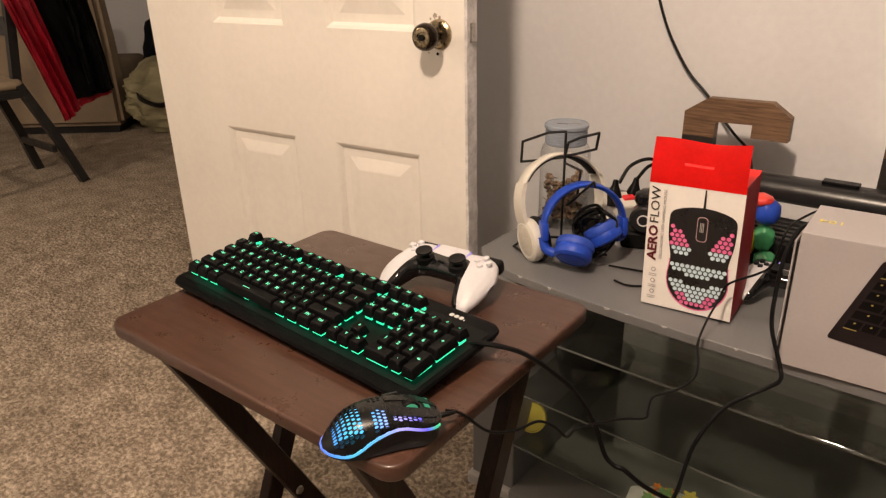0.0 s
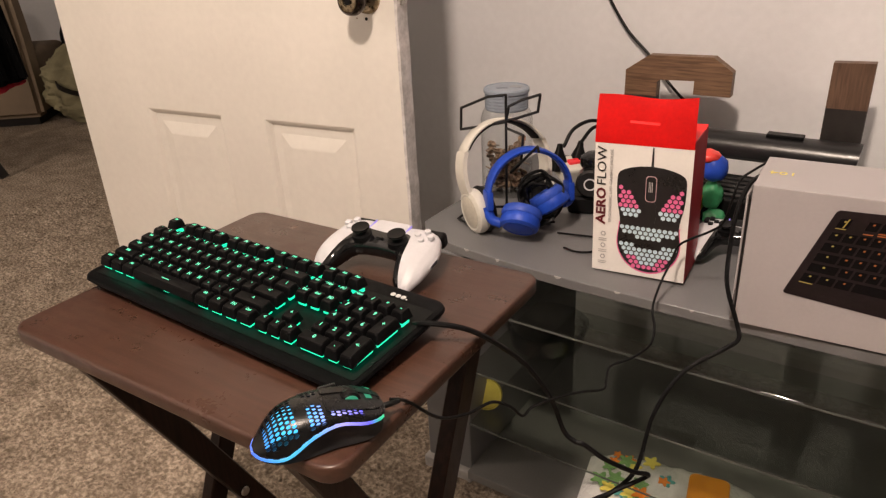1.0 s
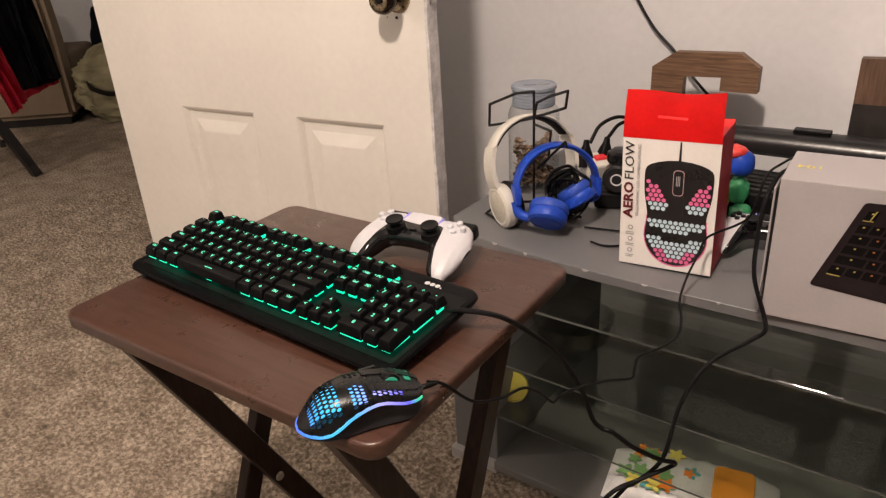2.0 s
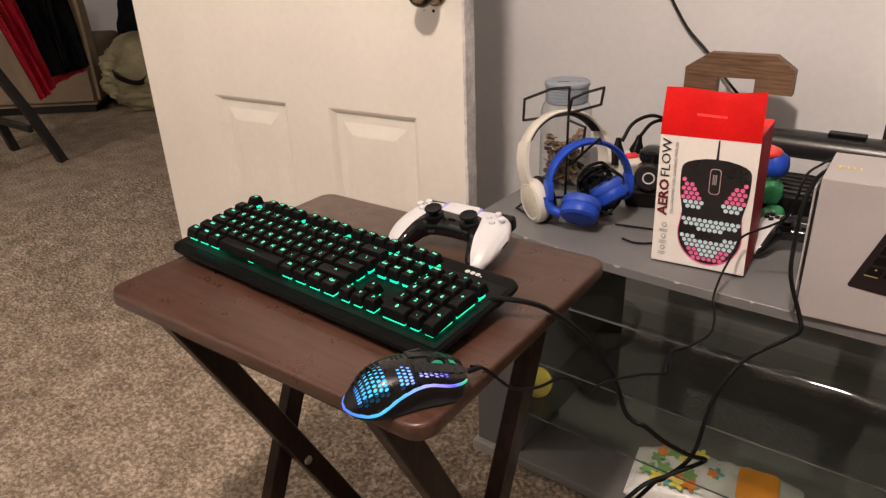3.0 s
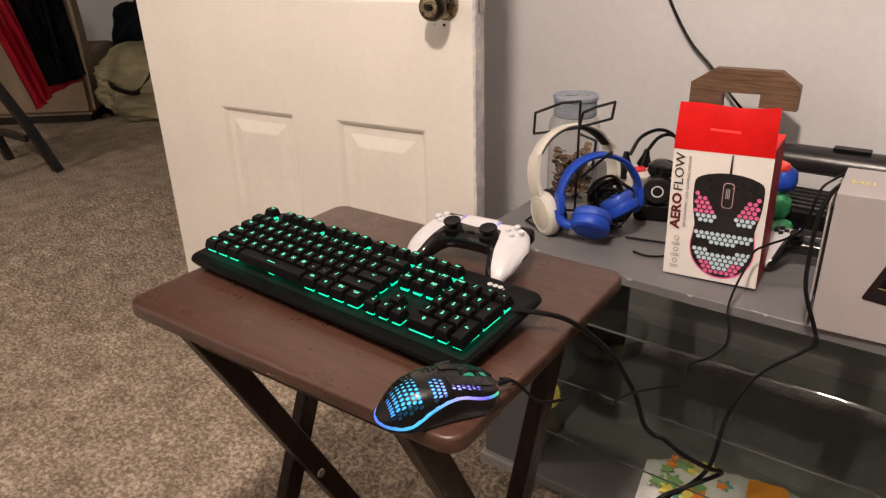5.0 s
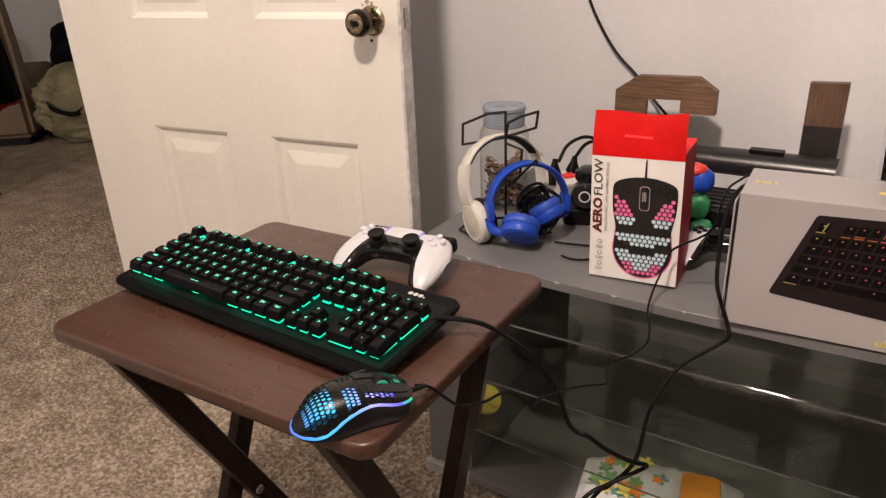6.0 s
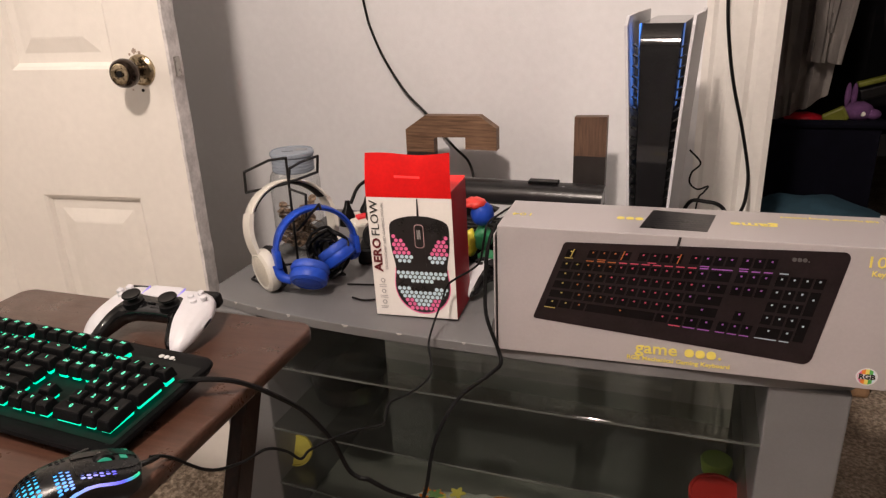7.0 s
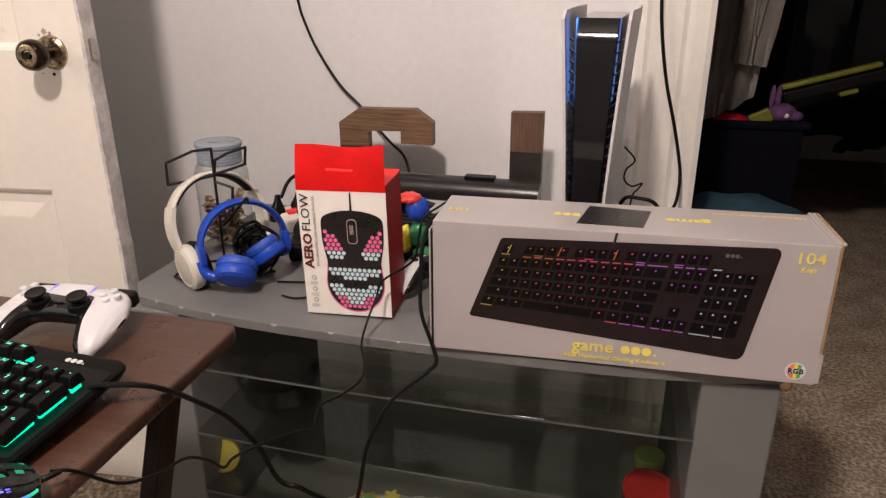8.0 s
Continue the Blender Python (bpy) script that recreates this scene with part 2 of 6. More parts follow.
M_WHITEP = mat("white_plastic", (0.62, 0.62, 0.66), 0.38, vary=0.04, bump=0.03, bump_scale=900)
M_GREYP = mat("grey_plastic", (0.30, 0.31, 0.33), 0.45, vary=0.08)
M_STEEL = mat("black_wire_steel", (0.012, 0.012, 0.013), 0.35, metal=0.3, vary=0.15)
M_BRASS = mat("aged_brass", (0.30, 0.23, 0.13), 0.3, metal=1.0, vary=0.5, scale=90, second=(0.62, 0.52, 0.36))
M_NICKEL = mat("brushed_nickel", (0.45, 0.43, 0.40), 0.3, metal=1.0, vary=0.2)
# the last value is a faint veil that brightens the shaded shelf interior
M_SMOKE = clear("smoked_shelf_glass", (0.92, 0.94, 0.915), 0.965, 0.02, 0.007)
# base colour carries the reflected highlight of the shelf edges
M_EDGEHIGHLIGHT = mat("glass_edge_highlight", (0.09, 0.10, 0.095), 0.12, vary=0.4, scale=8)
M_CLEAR = clear("clear_jar", (0.93, 0.94, 0.94), 0.97, 0.05)

# ---- the rooms ----
WY = 1.73        # face of the wall behind the stand
WX = -1.58       # face of the wall with the doorway
CEIL = 2.42


def slab(name, x0, x1, y0, y1, z0, z1, material, label, category="wall"):
    bm = bmesh.new()
    box(bm, x0, x1, y0, y1, z0, z1)
    return tagged(part(name, bm, material), label, category, kind="structure")


slab("floor", -6.6, 2.0, -2.3, 4.9, -0.12, 0.0, M_CARPET, "taupe and brown flecked cut-pile carpet through all rooms", "carpet")
slab("ceiling", -6.6, 2.0, -2.3, 4.9, CEIL, CEIL + 0.1, M_CEILDIM, "plain unseen ceiling, greyed to cut bounced light", "ceiling")
slab("wall_north", WX - 0.1, 0.19, WY, WY + 0.11, 0, CEIL, M_WALL, "light grey painted wall behind the stand")
slab("wall_north_lintel", 0.19, 1.13, WY, WY + 0.11, 2.06, CEIL, M_WALL, "grey wall above the closet opening")
slab("wall_north_end", 1.13, 1.7, WY, WY + 0.11, 0, CEIL, M_WALL, "grey wall beside the closet opening")
slab("wall_west_far", WX - 0.11, WX, 1.16, WY, 0, CEIL, M_WALL, "grey wall behind the open door")
slab("wall_west_lintel", WX - 0.11, WX, 0.12, 1.14, 2.08, CEIL, M_WALL, "grey wall above the doorway")
slab("wall_west_near", WX - 0.11, WX, -2.1, 0.12, 0, CEIL, M_WALL, "grey wall beside the doorway")
# south and east walls are out of view and dark to deepen the shadows
slab("wall_south", WX - 0.1, 1.7, -2.2, -2.1, 0, CEIL, M_LOWBOUNCE, "unseen wall behind the camera, darkened to cut bounced light")
slab("wall_east", 1.7, 1.8, -2.2, 4.8, 0, CEIL, M_LOWBOUNCE, "unseen wall on the far side, darkened to cut bounced light")
slab("wall_closet_back", 0.0, 1.7, 4.7, 4.8, 0, CEIL, M_WALL, "grey wall at the back of the dark closet")
slab("wall_closet_side", 0.05, 0.15, WY + 0.11, 4.7, 0, CEIL, M_WALL, "grey side wall of the dark closet")
slab("wall_other_north", -6.5, WX - 0.11, 4.2, 4.3, 0, CEIL, M_WALL, "far grey wall of the next room")
slab("wall_other_west", -6.5, -6.4, -2.2, 4.2, 0, CEIL, M_WALL, "end wall of the next room")
slab("wall_other_south", -6.5, WX - 0.1, -2.2, -2.1, 0, CEIL, M_WALL, "near wall of the next room")
slab("wall_other_east", WX - 0.21, WX - 0.11, WY, 4.2, 0, CEIL, M_WALL, "side wall of the next room")


def casing(name, x0, x1, z1, label):
    """Moulded door casing with two flutes and a bead."""
    prof = [(0, 0), (0, 0.012), (0.012, 0.017), (0.02, 0.013), (0.04, 0.013), (0.046, 0.019), (0.075, 0.021), (0.084, 0.015), (0.094, 0.022), (0.118, 0.024), (0.128, 0.02), (0.128, 0)]
    k = (x1 - x0) / 0.128
    bm = bmesh.new()
    loft(bm, [[(x0 + a * k, WY - d, z) for a, d in prof] for z in (0.0, z1)])
    return tagged(part(name, bm, M_TRIM), label, "door casing", kind="structure")


casing("trim_closet", 0.145, 0.290, 2.12, "white moulded door casing beside the closet opening")
bm = bmesh.new()
box(bm, 0.19, 0.276, WY, WY + 0.12, 0, 2.06)
tagged(part("trim_jamb", bm, M_TRIM), "white painted jamb lining of the closet opening", "door jamb", kind="structure")


def open_door():
    """Six-panel door standing ajar, knob on its free edge."""
    W, H, T = 0.937, 2.03, 0.036
    ang = math.degrees(math.atan2(0.104, 0.952))
    base = thing("door_1", pose(-1.694, 1.1000, 0.012, 0, 0, ang), "white six-panel interior door standing open with scuffed edge", "door", kind="structure")
    cols = ((0.236, 0.466), (0.590, 0.821))
    rows = ((0.20, 0.646), (0.895, 1.50), (1.62, 1.86))
    xs = [0.0] + [v for c in cols for v in c] + [W]
    zs = [0.0] + [v for r in rows for v in r] + [H]
    bm = bmesh.new()
    for i in range(5):
        for j in range(7):
            if i % 2 == 1 and j % 2 == 1:
                continue
            box(bm, xs[i], xs[i + 1], 0, T, zs[j], zs[j + 1])
    bmesh.ops.remove_doubles(bm, verts=bm.verts, dist=1e-5)
    part("door_slab", bm, M_WHITE, base)
    for c0, c1 in cols:
        for r0, r1 in rows:
            bm = bmesh.new()
            # sunk moulding, flat field and raised centre
            rings = []
            for inset, y in ((0, 0.0), (0.006, 0.0035), (0.012, 0.0105), (0.030, 0.0105), (0.056, 0.0045), (0.060, 0.0040)):
                rings.append([(c0 + inset, y, r0 + inset), (c1 - inset, y, r0 + inset), (c1 - inset, y, r1 - inset), (c0 + inset, y, r1 - inset)])
            loft(bm, rings, cap=False)
            bm.faces.new([bm.verts.new(q) for q in rings[-1]])
            bmesh.ops.remove_doubles(bm, verts=bm.verts, dist=1e-5)
            part("door_panel", bm, M_WHITE, base)
    # rough free edge with paint lumps
    bm = bmesh.new()
    rnd = random.Random(4)
    rings = []
    for i in range(90):
        z = 0.01 + i * (H - 0.02) / 89
        w = W + 0.0015 + 0.0022 * noise.noise((0, 0, z * 9)) + 0.0018 * noise.noise((3, 1, z * 31))
        o = 0.0015 * noise.noise((7, 2, z * 22))
        rings.append([(W - 0.004, -0.0012 + o, z), (w, -0.0006 + o, z), (w + 0.001, T * 0.5, z), (w, T + 0.0005, z), (W - 0.004, T + 0.001, z)])
    loft(bm, rings)
    part("door_edge", bm, M_EDGE, base, "grey-white chipped paint on the door edge", True)
    bm = bmesh.new()
    box(bm, W + 0.001, W + 0.006, T / 2 - 0.009, T / 2 + 0.007, 0.879, 0.915, 0.0015)
    part("latch_plate", bm, M_NICKEL, base, "tarnished steel latch plate")
    m = pose(0.876, 0, 0.893, 90, 0, 0)
    bm = bmesh.new()
    lathe(bm, [(0.0, 0.0), (0.0285, 0.0), (0.0278, 0.004), (0.023, 0.008), (0.0, 0.008)], 32, m)
    rose = part("knob_rose", bm, M_BRASS, base, "worn brass rose with paint marks", True)
    bm = bmesh.new()
    lathe(bm, [(0.010, 0.006), (0.010, 0.026), (0.016, 0.030), (0.0240, 0.038), (0.0258, 0.048), (0.0240, 0.058), (0.020, 0.062), (0.016, 0.060), (0.0, 0.060)], 36, m)
    knob = part("knob", bm, mat("darkened_bronze", (0.045, 0.032, 0.024), 0.22, metal=0.9, vary=0.5, scale=70), base, "round darkened knob with brass face ring", True)
    bm = bmesh.new()
    lathe(bm, [(0.0085, 0.0608), (0.0100, 0.0630), (0.0165, 0.0632), (0.0180, 0.0625), (0.0180, 0.0605)], 32, m)
    part("knob_ring", bm, M_BRASS, knob, "", True)
    bm = bmesh.new()
    lathe(bm, [(0.0, 0.0612), (0.006, 0.0612), (0.006, 0.064), (0.0, 0.064)], 16, m)
    part("keyhole_button", bm, M_BLACK, knob, "", True)
    bm = bmesh.new()
    lathe(bm, [(0.0, 0.0), (0.003, 0.0), (0.003, 0.0006), (0.0, 0.0006)], 12, pose(0.8715, 0, 0.856, 90, 0, 0))
    part("screw_hole", bm, M_BLACK, base)
    rnd = random.Random(31)
    for cx, cz, r in ((0.868, 0.927, 0.0065), (0.878, 0.924, 0.004), (0.851, 0.857, 0.0022), (0.857, 0.921, 0.003)):
        bm = bmesh.new()
        prism(bm, [(r * rnd.uniform(0.5, 1.1) * math.cos(0.63 * k), r * rnd.uniform(0.5, 1.1) * math.sin(0.63 * k)) for k in range(10)], 0, 0.0005, m=pose(cx, 0, cz, 90, 0, 0))
        part("paint_chip", bm, M_CHIP, base, "bare patch where the paint has chipped")
    return base


open_door()

# unseen ceiling fixture at the room's lamp; its dish is added to shade the ceiling
fx = thing("ceiling_light", pose(-0.14, -0.12, CEIL), "small round unseen ceiling fixture, dish added to block upward light", "ceiling light")
bm = bmesh.new()
lathe(bm, [(0.0, -0.030), (0.03, -0.030), (0.05, -0.055), (0.165, -0.105), (0.168, -0.103), (0.055, -0.045), (0.05, 0.0), (0.0, 0.0)], 40)
part("light_block_dish", bm, M_WHITEP, fx, "", True)
bm = bmesh.new()
loft(bm, [[(x, WY - d, z) for d, z in ((0, 0), (0.014, 0), (0.014, 0.07), (0.009, 0.082), (0, 0.088))] for x in (WX, 0.145)])
tagged(part("baseboard", bm, M_TRIM), "white painted baseboard along the grey wall", "baseboard", kind="structure")


def carpet_pile():
    """Uneven tufts over the carpet that lies open to view."""
    rs = np.random.RandomState(2)
    x0, x1, y0, y1, step = -3.0, -0.15, -0.15, 1.72, 0.0062
    nx, ny = int((x1 - x0) / step), int((y1 - y0) / step)
    gx, gy = np.meshgrid(x0 + np.arange(nx) * step, y0 + np.arange(ny) * step)
    gx = gx + rs.uniform(-0.0022, 0.0022, gx.shape)
    gy = gy + rs.uniform(-0.0022, 0.0022, gy.shape)
    gz = rs.uniform(0.0, 0.0068, gx.shape)
    low = rs.uniform(0, 1, (ny // 6 + 2, nx // 6 + 2))
    gz += 0.006 * np.kron(low, np.ones((6, 6)))[:ny, :nx] + 0.0005
    gz[0, :], gz[-1, :], gz[:, 0], gz[:, -1] = 0.0006, 0.0006, 0.0006, 0.0006
    verts = np.stack([gx, gy, gz], -1).reshape(-1, 3)
    i = (np.arange(ny - 1)[:, None] * nx + np.arange(nx - 1)[None, :]).reshape(-1)
    faces = np.stack([i, i + 1, i + nx + 1, i + nx], -1)
    me = bpy.data.meshes.new("carpet_pile")
    me.from_pydata(verts.tolist(), [], faces.tolist())
    me.polygons.foreach_set("use_smooth", [True] * len(me.polygons))
    me.materials.append(M_CARPET)
    return tagged(new("carpet_pile", me), "tufted taupe cut pile of the carpet", "carpet pile", kind="stuff")


carpet_pile()

# ---- folding tray table ----
TZ = 0.628


def tray_table():
    base = thing("tray_table", pose(-0.536, 0.646, 0, 0, 0, 1.3), "dark walnut-stained wooden folding tray table on crossed legs", "folding table")
    hx, hy = 0.2435, 0.196
    bm = bmesh.new()
    prism(bm, rounded(-hx, hx, -hy, hy, 0.022, 6), TZ - 0.019, TZ, 0.004, 3)
    part("tabletop", bm, M_TABLE, base, "", True)
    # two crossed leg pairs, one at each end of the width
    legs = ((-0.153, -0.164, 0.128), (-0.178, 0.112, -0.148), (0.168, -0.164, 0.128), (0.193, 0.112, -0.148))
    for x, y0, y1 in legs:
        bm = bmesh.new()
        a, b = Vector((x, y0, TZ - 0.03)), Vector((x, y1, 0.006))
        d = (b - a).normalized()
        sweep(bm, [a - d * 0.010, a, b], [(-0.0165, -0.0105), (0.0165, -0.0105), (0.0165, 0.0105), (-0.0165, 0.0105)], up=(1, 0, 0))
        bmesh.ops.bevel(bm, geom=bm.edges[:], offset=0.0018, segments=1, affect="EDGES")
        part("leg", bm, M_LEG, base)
    for x, turn in ((-0.1415, 90), (0.2045, 90), (-0.1895, -90)):
        bm = bmesh.new()
        lathe(bm, [(0.0, 0.0), (0.0075, 0.0), (0.0065, 0.003), (0.0, 0.0038)], 18, pose(x, -0.008, 0.268, 0, turn, 0))
        part("pivot_cap", bm, M_NICKEL, base, "dull metal pivot cap", True)
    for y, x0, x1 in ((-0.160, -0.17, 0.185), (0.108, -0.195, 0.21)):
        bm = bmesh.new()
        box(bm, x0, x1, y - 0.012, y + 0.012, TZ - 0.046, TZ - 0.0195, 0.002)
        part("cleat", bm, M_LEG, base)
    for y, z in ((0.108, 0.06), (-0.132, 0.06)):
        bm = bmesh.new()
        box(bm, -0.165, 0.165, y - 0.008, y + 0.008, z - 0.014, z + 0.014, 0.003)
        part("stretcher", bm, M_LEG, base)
    return base


tray_table()

# ---- television stand with smoked glass shelves ----
SZ = 0.523


def bowed(x0, x1, y_side, y_front, y_back, cut=0.05, n=14):
    """Outline with a gently bowed front and eased corners."""
    pts = [(x1, y_back), (x0, y_back), (x0, y_side)]
    for i in range(n + 1):
        u = i / n
        x = x0 + cut * 0.8 + (x1 - x0 - cut * 1.6) * u
        pts.append((x, y_front + (y_side - cut - y_front) * abs(2 * u - 1) ** 3.0))
    pts.append((x1, y_side))
    return pts


def tv_stand():
    base = thing("tv_stand", pose(0, 0, 0), "grey laminate television stand with smoked glass shelves", "television stand")
    bm = bmesh.new()
    prism(bm, bowed(-0.672, 0.412, 1.125, 1.034, 1.60), SZ - 0.0175, SZ - 0.0012, 0.001, 1)
    top = part("top_board", bm, M_STAND, base)
    edge = bowed(-0.672, 0.412, 1.125, 1.034, 1.60)
    rnd = random.Random(21)
    for f in (3.55, 4.3, 5.2, 6.75, 8.1, 9.6):
        i = int(f)
        a, b = Vector((*edge[i], 0)), Vector((*edge[i + 1], 0))
        p, d = a.lerp(b, f - i), (b - a).normalized()
        bm = bmesh.new()
        w, h = rnd.uniform(0.003, 0.007), rnd.uniform(0.002, 0.006)
        prism(bm, [(-w, 0), (-w * 0.4, -h), (w * 0.5, -h * 0.7), (w, 0)], 0, 0.0012, m=Matrix.Translation((p.x, p.y + 0.0006, SZ - 0.0016)) @ pose(0, 0, 0, 90, 0, math.degrees(math.atan2(d.y, d.x))))
        part("edge_chip", bm, M_STANDEDGE, top, "pale chip in the edge")
    for x0, x1 in ((-0.650, -0.548), (0.270, 0.372)):
        bm = bmesh.new()
        box(bm, x0, x1, 1.062, 1.56, 0.03, SZ - 0.0178, 0.003)
        part("pedestal", bm, M_STAND, base)
        bm = bmesh.new()
        box(bm, x0 - 0.006, x1 + 0.006, 1.050, 1.57, 0.0, 0.03, 0.004)
        part("plinth", bm, M_STANDEDGE, base, "pale scuffed plinth")
    bm = bmesh.new()
    box(bm, -0.548, 0.270, 1.045, 1.58, 0.02, 0.04, 0.002)
    part("base_board", bm, M_BASEBOARD, base, "grey board under the shelves, lightened for the lamplight on it")
    for z in (0.4045, 0.270, 0.145):
        bm = bmesh.new()
        pts = [(0.2695, 1.55), (-0.5475, 1.55), (-0.5475, 1.058)] + [(-0.5475 + 0.817 * i / 12, 1.052 + 0.006 * abs(2 * i / 12 - 1) ** 2) for i in range(1, 12)] + [(0.2695, 1.058)]
        prism(bm, pts, z, z + 0.006, 0.0008, 1)
        shelf = part("glass_shelf", bm, M_SMOKE, base, "smoked glass shelf with polished edge")
        # thin lighter strip painted in for the highlight along the glass front
        bm = bmesh.new()
        front = [(x, y - 0.0006, z + 0.003) for x, y in pts[2:]]
        sweep(bm, front, [(-0.0005, -0.0016), (0.0005, -0.0016), (0.0005, 0.0016), (-0.0005, 0.0016)], up=(0, 0, 1))
        part("edge_highlight", bm, M_EDGEHIGHLIGHT, shelf, "thin strip lightened for the highlight on the front edge")
    return base


tv_stand()

# ---- things on the tray table ----
M_KEY = mat("black_keycap", (0.003, 0.003, 0.0035), 0.45, spec=0.10, vary=0.2, scale=60, fine=500, bump=0.05, bump_scale=1500)
M_KBASE = mat("black_keyboard_case", (0.0032, 0.0032, 0.0036), 0.42, spec=0.07, vary=0.2, scale=12, fine=600, bump=0.06, bump_scale=1500)
M_GREEN = glow("green_backlight", (0.0, 0.80, 0.42), 1.5, (0.2, 0.4, 0.3))
M_PLATE = mat("key_plate", (0.005, 0.0055, 0.0055), 0.55, spec=0.12, vary=0.2, scale=40)
M_LEGEND = glow("green_key_legend", (0.08, 0.9, 0.52), 1.0, (0.1, 0.3, 0.2))
# weak glow standing in for the green reflection on the mouse
M_GREENSHEEN = glow("green_reflection_glow", (0.02, 0.55, 0.30), 0.45, (0.05, 0.1, 0.08))
M_LOGO = mat("pale_grey_print", (0.62, 0.62, 0.62), 0.5, vary=0.05)
U = 0.01905


def key_rows():
    """(x, y, width, height, legend) of each key, in key units from the back left corner."""
    keys = [(0, 0, 1, 1, "Esc")]
    keys += [(x + i, 0, 1, 1, "F%d" % (k + i)) for x, k in ((2, 1), (6.5, 5), (11, 9)) for i in range(4)]
    keys += [(15.25 + i, 0, 1, 1, s) for i, s in enumerate(("PrS", "ScL", "Pau"))]
    for i, s in enumerate("`1234567890-="):
        keys.append((i, 1.25, 1, 1, s))
    keys.append((13, 1.25, 2, 1, "<-"))
    keys.append((0, 2.25, 1.5, 1, "Tab"))
    keys += [(1.5 + i, 2.25, 1, 1, s) for i, s in enumerate("QWERTYUIOP[]")] + [(13.5, 2.25, 1.5, 1, "\\")]
    keys.append((0, 3.25, 1.75, 1, "Caps"))
    keys += [(1.75 + i, 3.25, 1, 1, s) for i, s in enumerate("ASDFGHJKL;'")] + [(12.75, 3.25, 2.25, 1, "<-'")]
    keys.append((0, 4.25, 2.25, 1, "Shift"))
    keys += [(2.25 + i, 4.25, 1, 1, s) for i, s in enumerate("ZXCVBNM,./")] + [(12.25, 4.25, 2.75, 1, "^")]
    keys += [(1.25 * i, 5.25, 1.25, 1, s) for i, s in enumerate(("Ctrl", "Win", "Alt"))] + [(3.75, 5.25, 6.25, 1, "-")]
    keys += [(10 + 1.25 * i, 5.25, 1.25, 1, s) for i, s in enumerate(("Alt", "o", "FN", "Ctrl"))]
    keys += [(15.25 + i, 1.25, 1, 1, s) for i, s in enumerate(("Ins", "Hm", "PU"))]
    keys += [(15.25 + i, 2.25, 1, 1, s) for i, s in enumerate(("Del", "End", "PD"))]
    keys += [(16.25, 4.25, 1, 1, "^")] + [(15.25 + i, 5.25, 1, 1, s) for i, s in enumerate("<v>")]
    keys += [(18.5 + i, 1.25, 1, 1, s) for i, s in enumerate(("Num", "/", "*", "-"))]
    for j, row in enumerate(("789", "456", "123")):
        keys += [(18.5 + i, 2.25 + j, 1, 1, s) for i, s in enumerate(row)]
    keys += [(21.5, 2.25, 1, 2, "+"), (21.5, 4.25, 1, 2, "<-"), (18.5, 5.25, 2, 1, "0"), (20.5, 5.25, 1, 1, ".")]
    return keys


def keycap(w, h):
    """Sculpted cap: wide skirt, dished smaller top."""
    x, y, t = w * U / 2 - 0.0006, h * U / 2 - 0.0006, 0.0105
    bm = bmesh.new()
    rings = []
    for ix, z in ((0.0, 0.0), (0.0004, 0.0018), (0.0022, t - 0.0012), (0.0032, t)):
        rings.append([(px, py + (0.0006 if z > 0.005 else 0), z) for px, py in rounded(-x + ix, x - ix, -y + ix, y - ix, 0.0012 + ix * 0.3, 2)])
    loft(bm, rings, cap=False)
    bmesh.ops.remove_doubles(bm, verts=bm.verts, dist=1e-6)
    c = bm.verts.new((0, 0.0006, t - 0.0007))
    bm.verts.ensure_lookup_table()
    n = len(rings[0])
    ring = bm.verts[3 * n:4 * n]
    for i in range(n):
        bm.faces.new((ring[i], ring[(i + 1) % n], c))
    bmesh.ops.recalc_face_normals(bm, faces=bm.faces)
    me = bpy.data.meshes.new("key")
    bm.to_mesh(me)
    bm.free()
    me.materials.append(M_KEY)
    return me


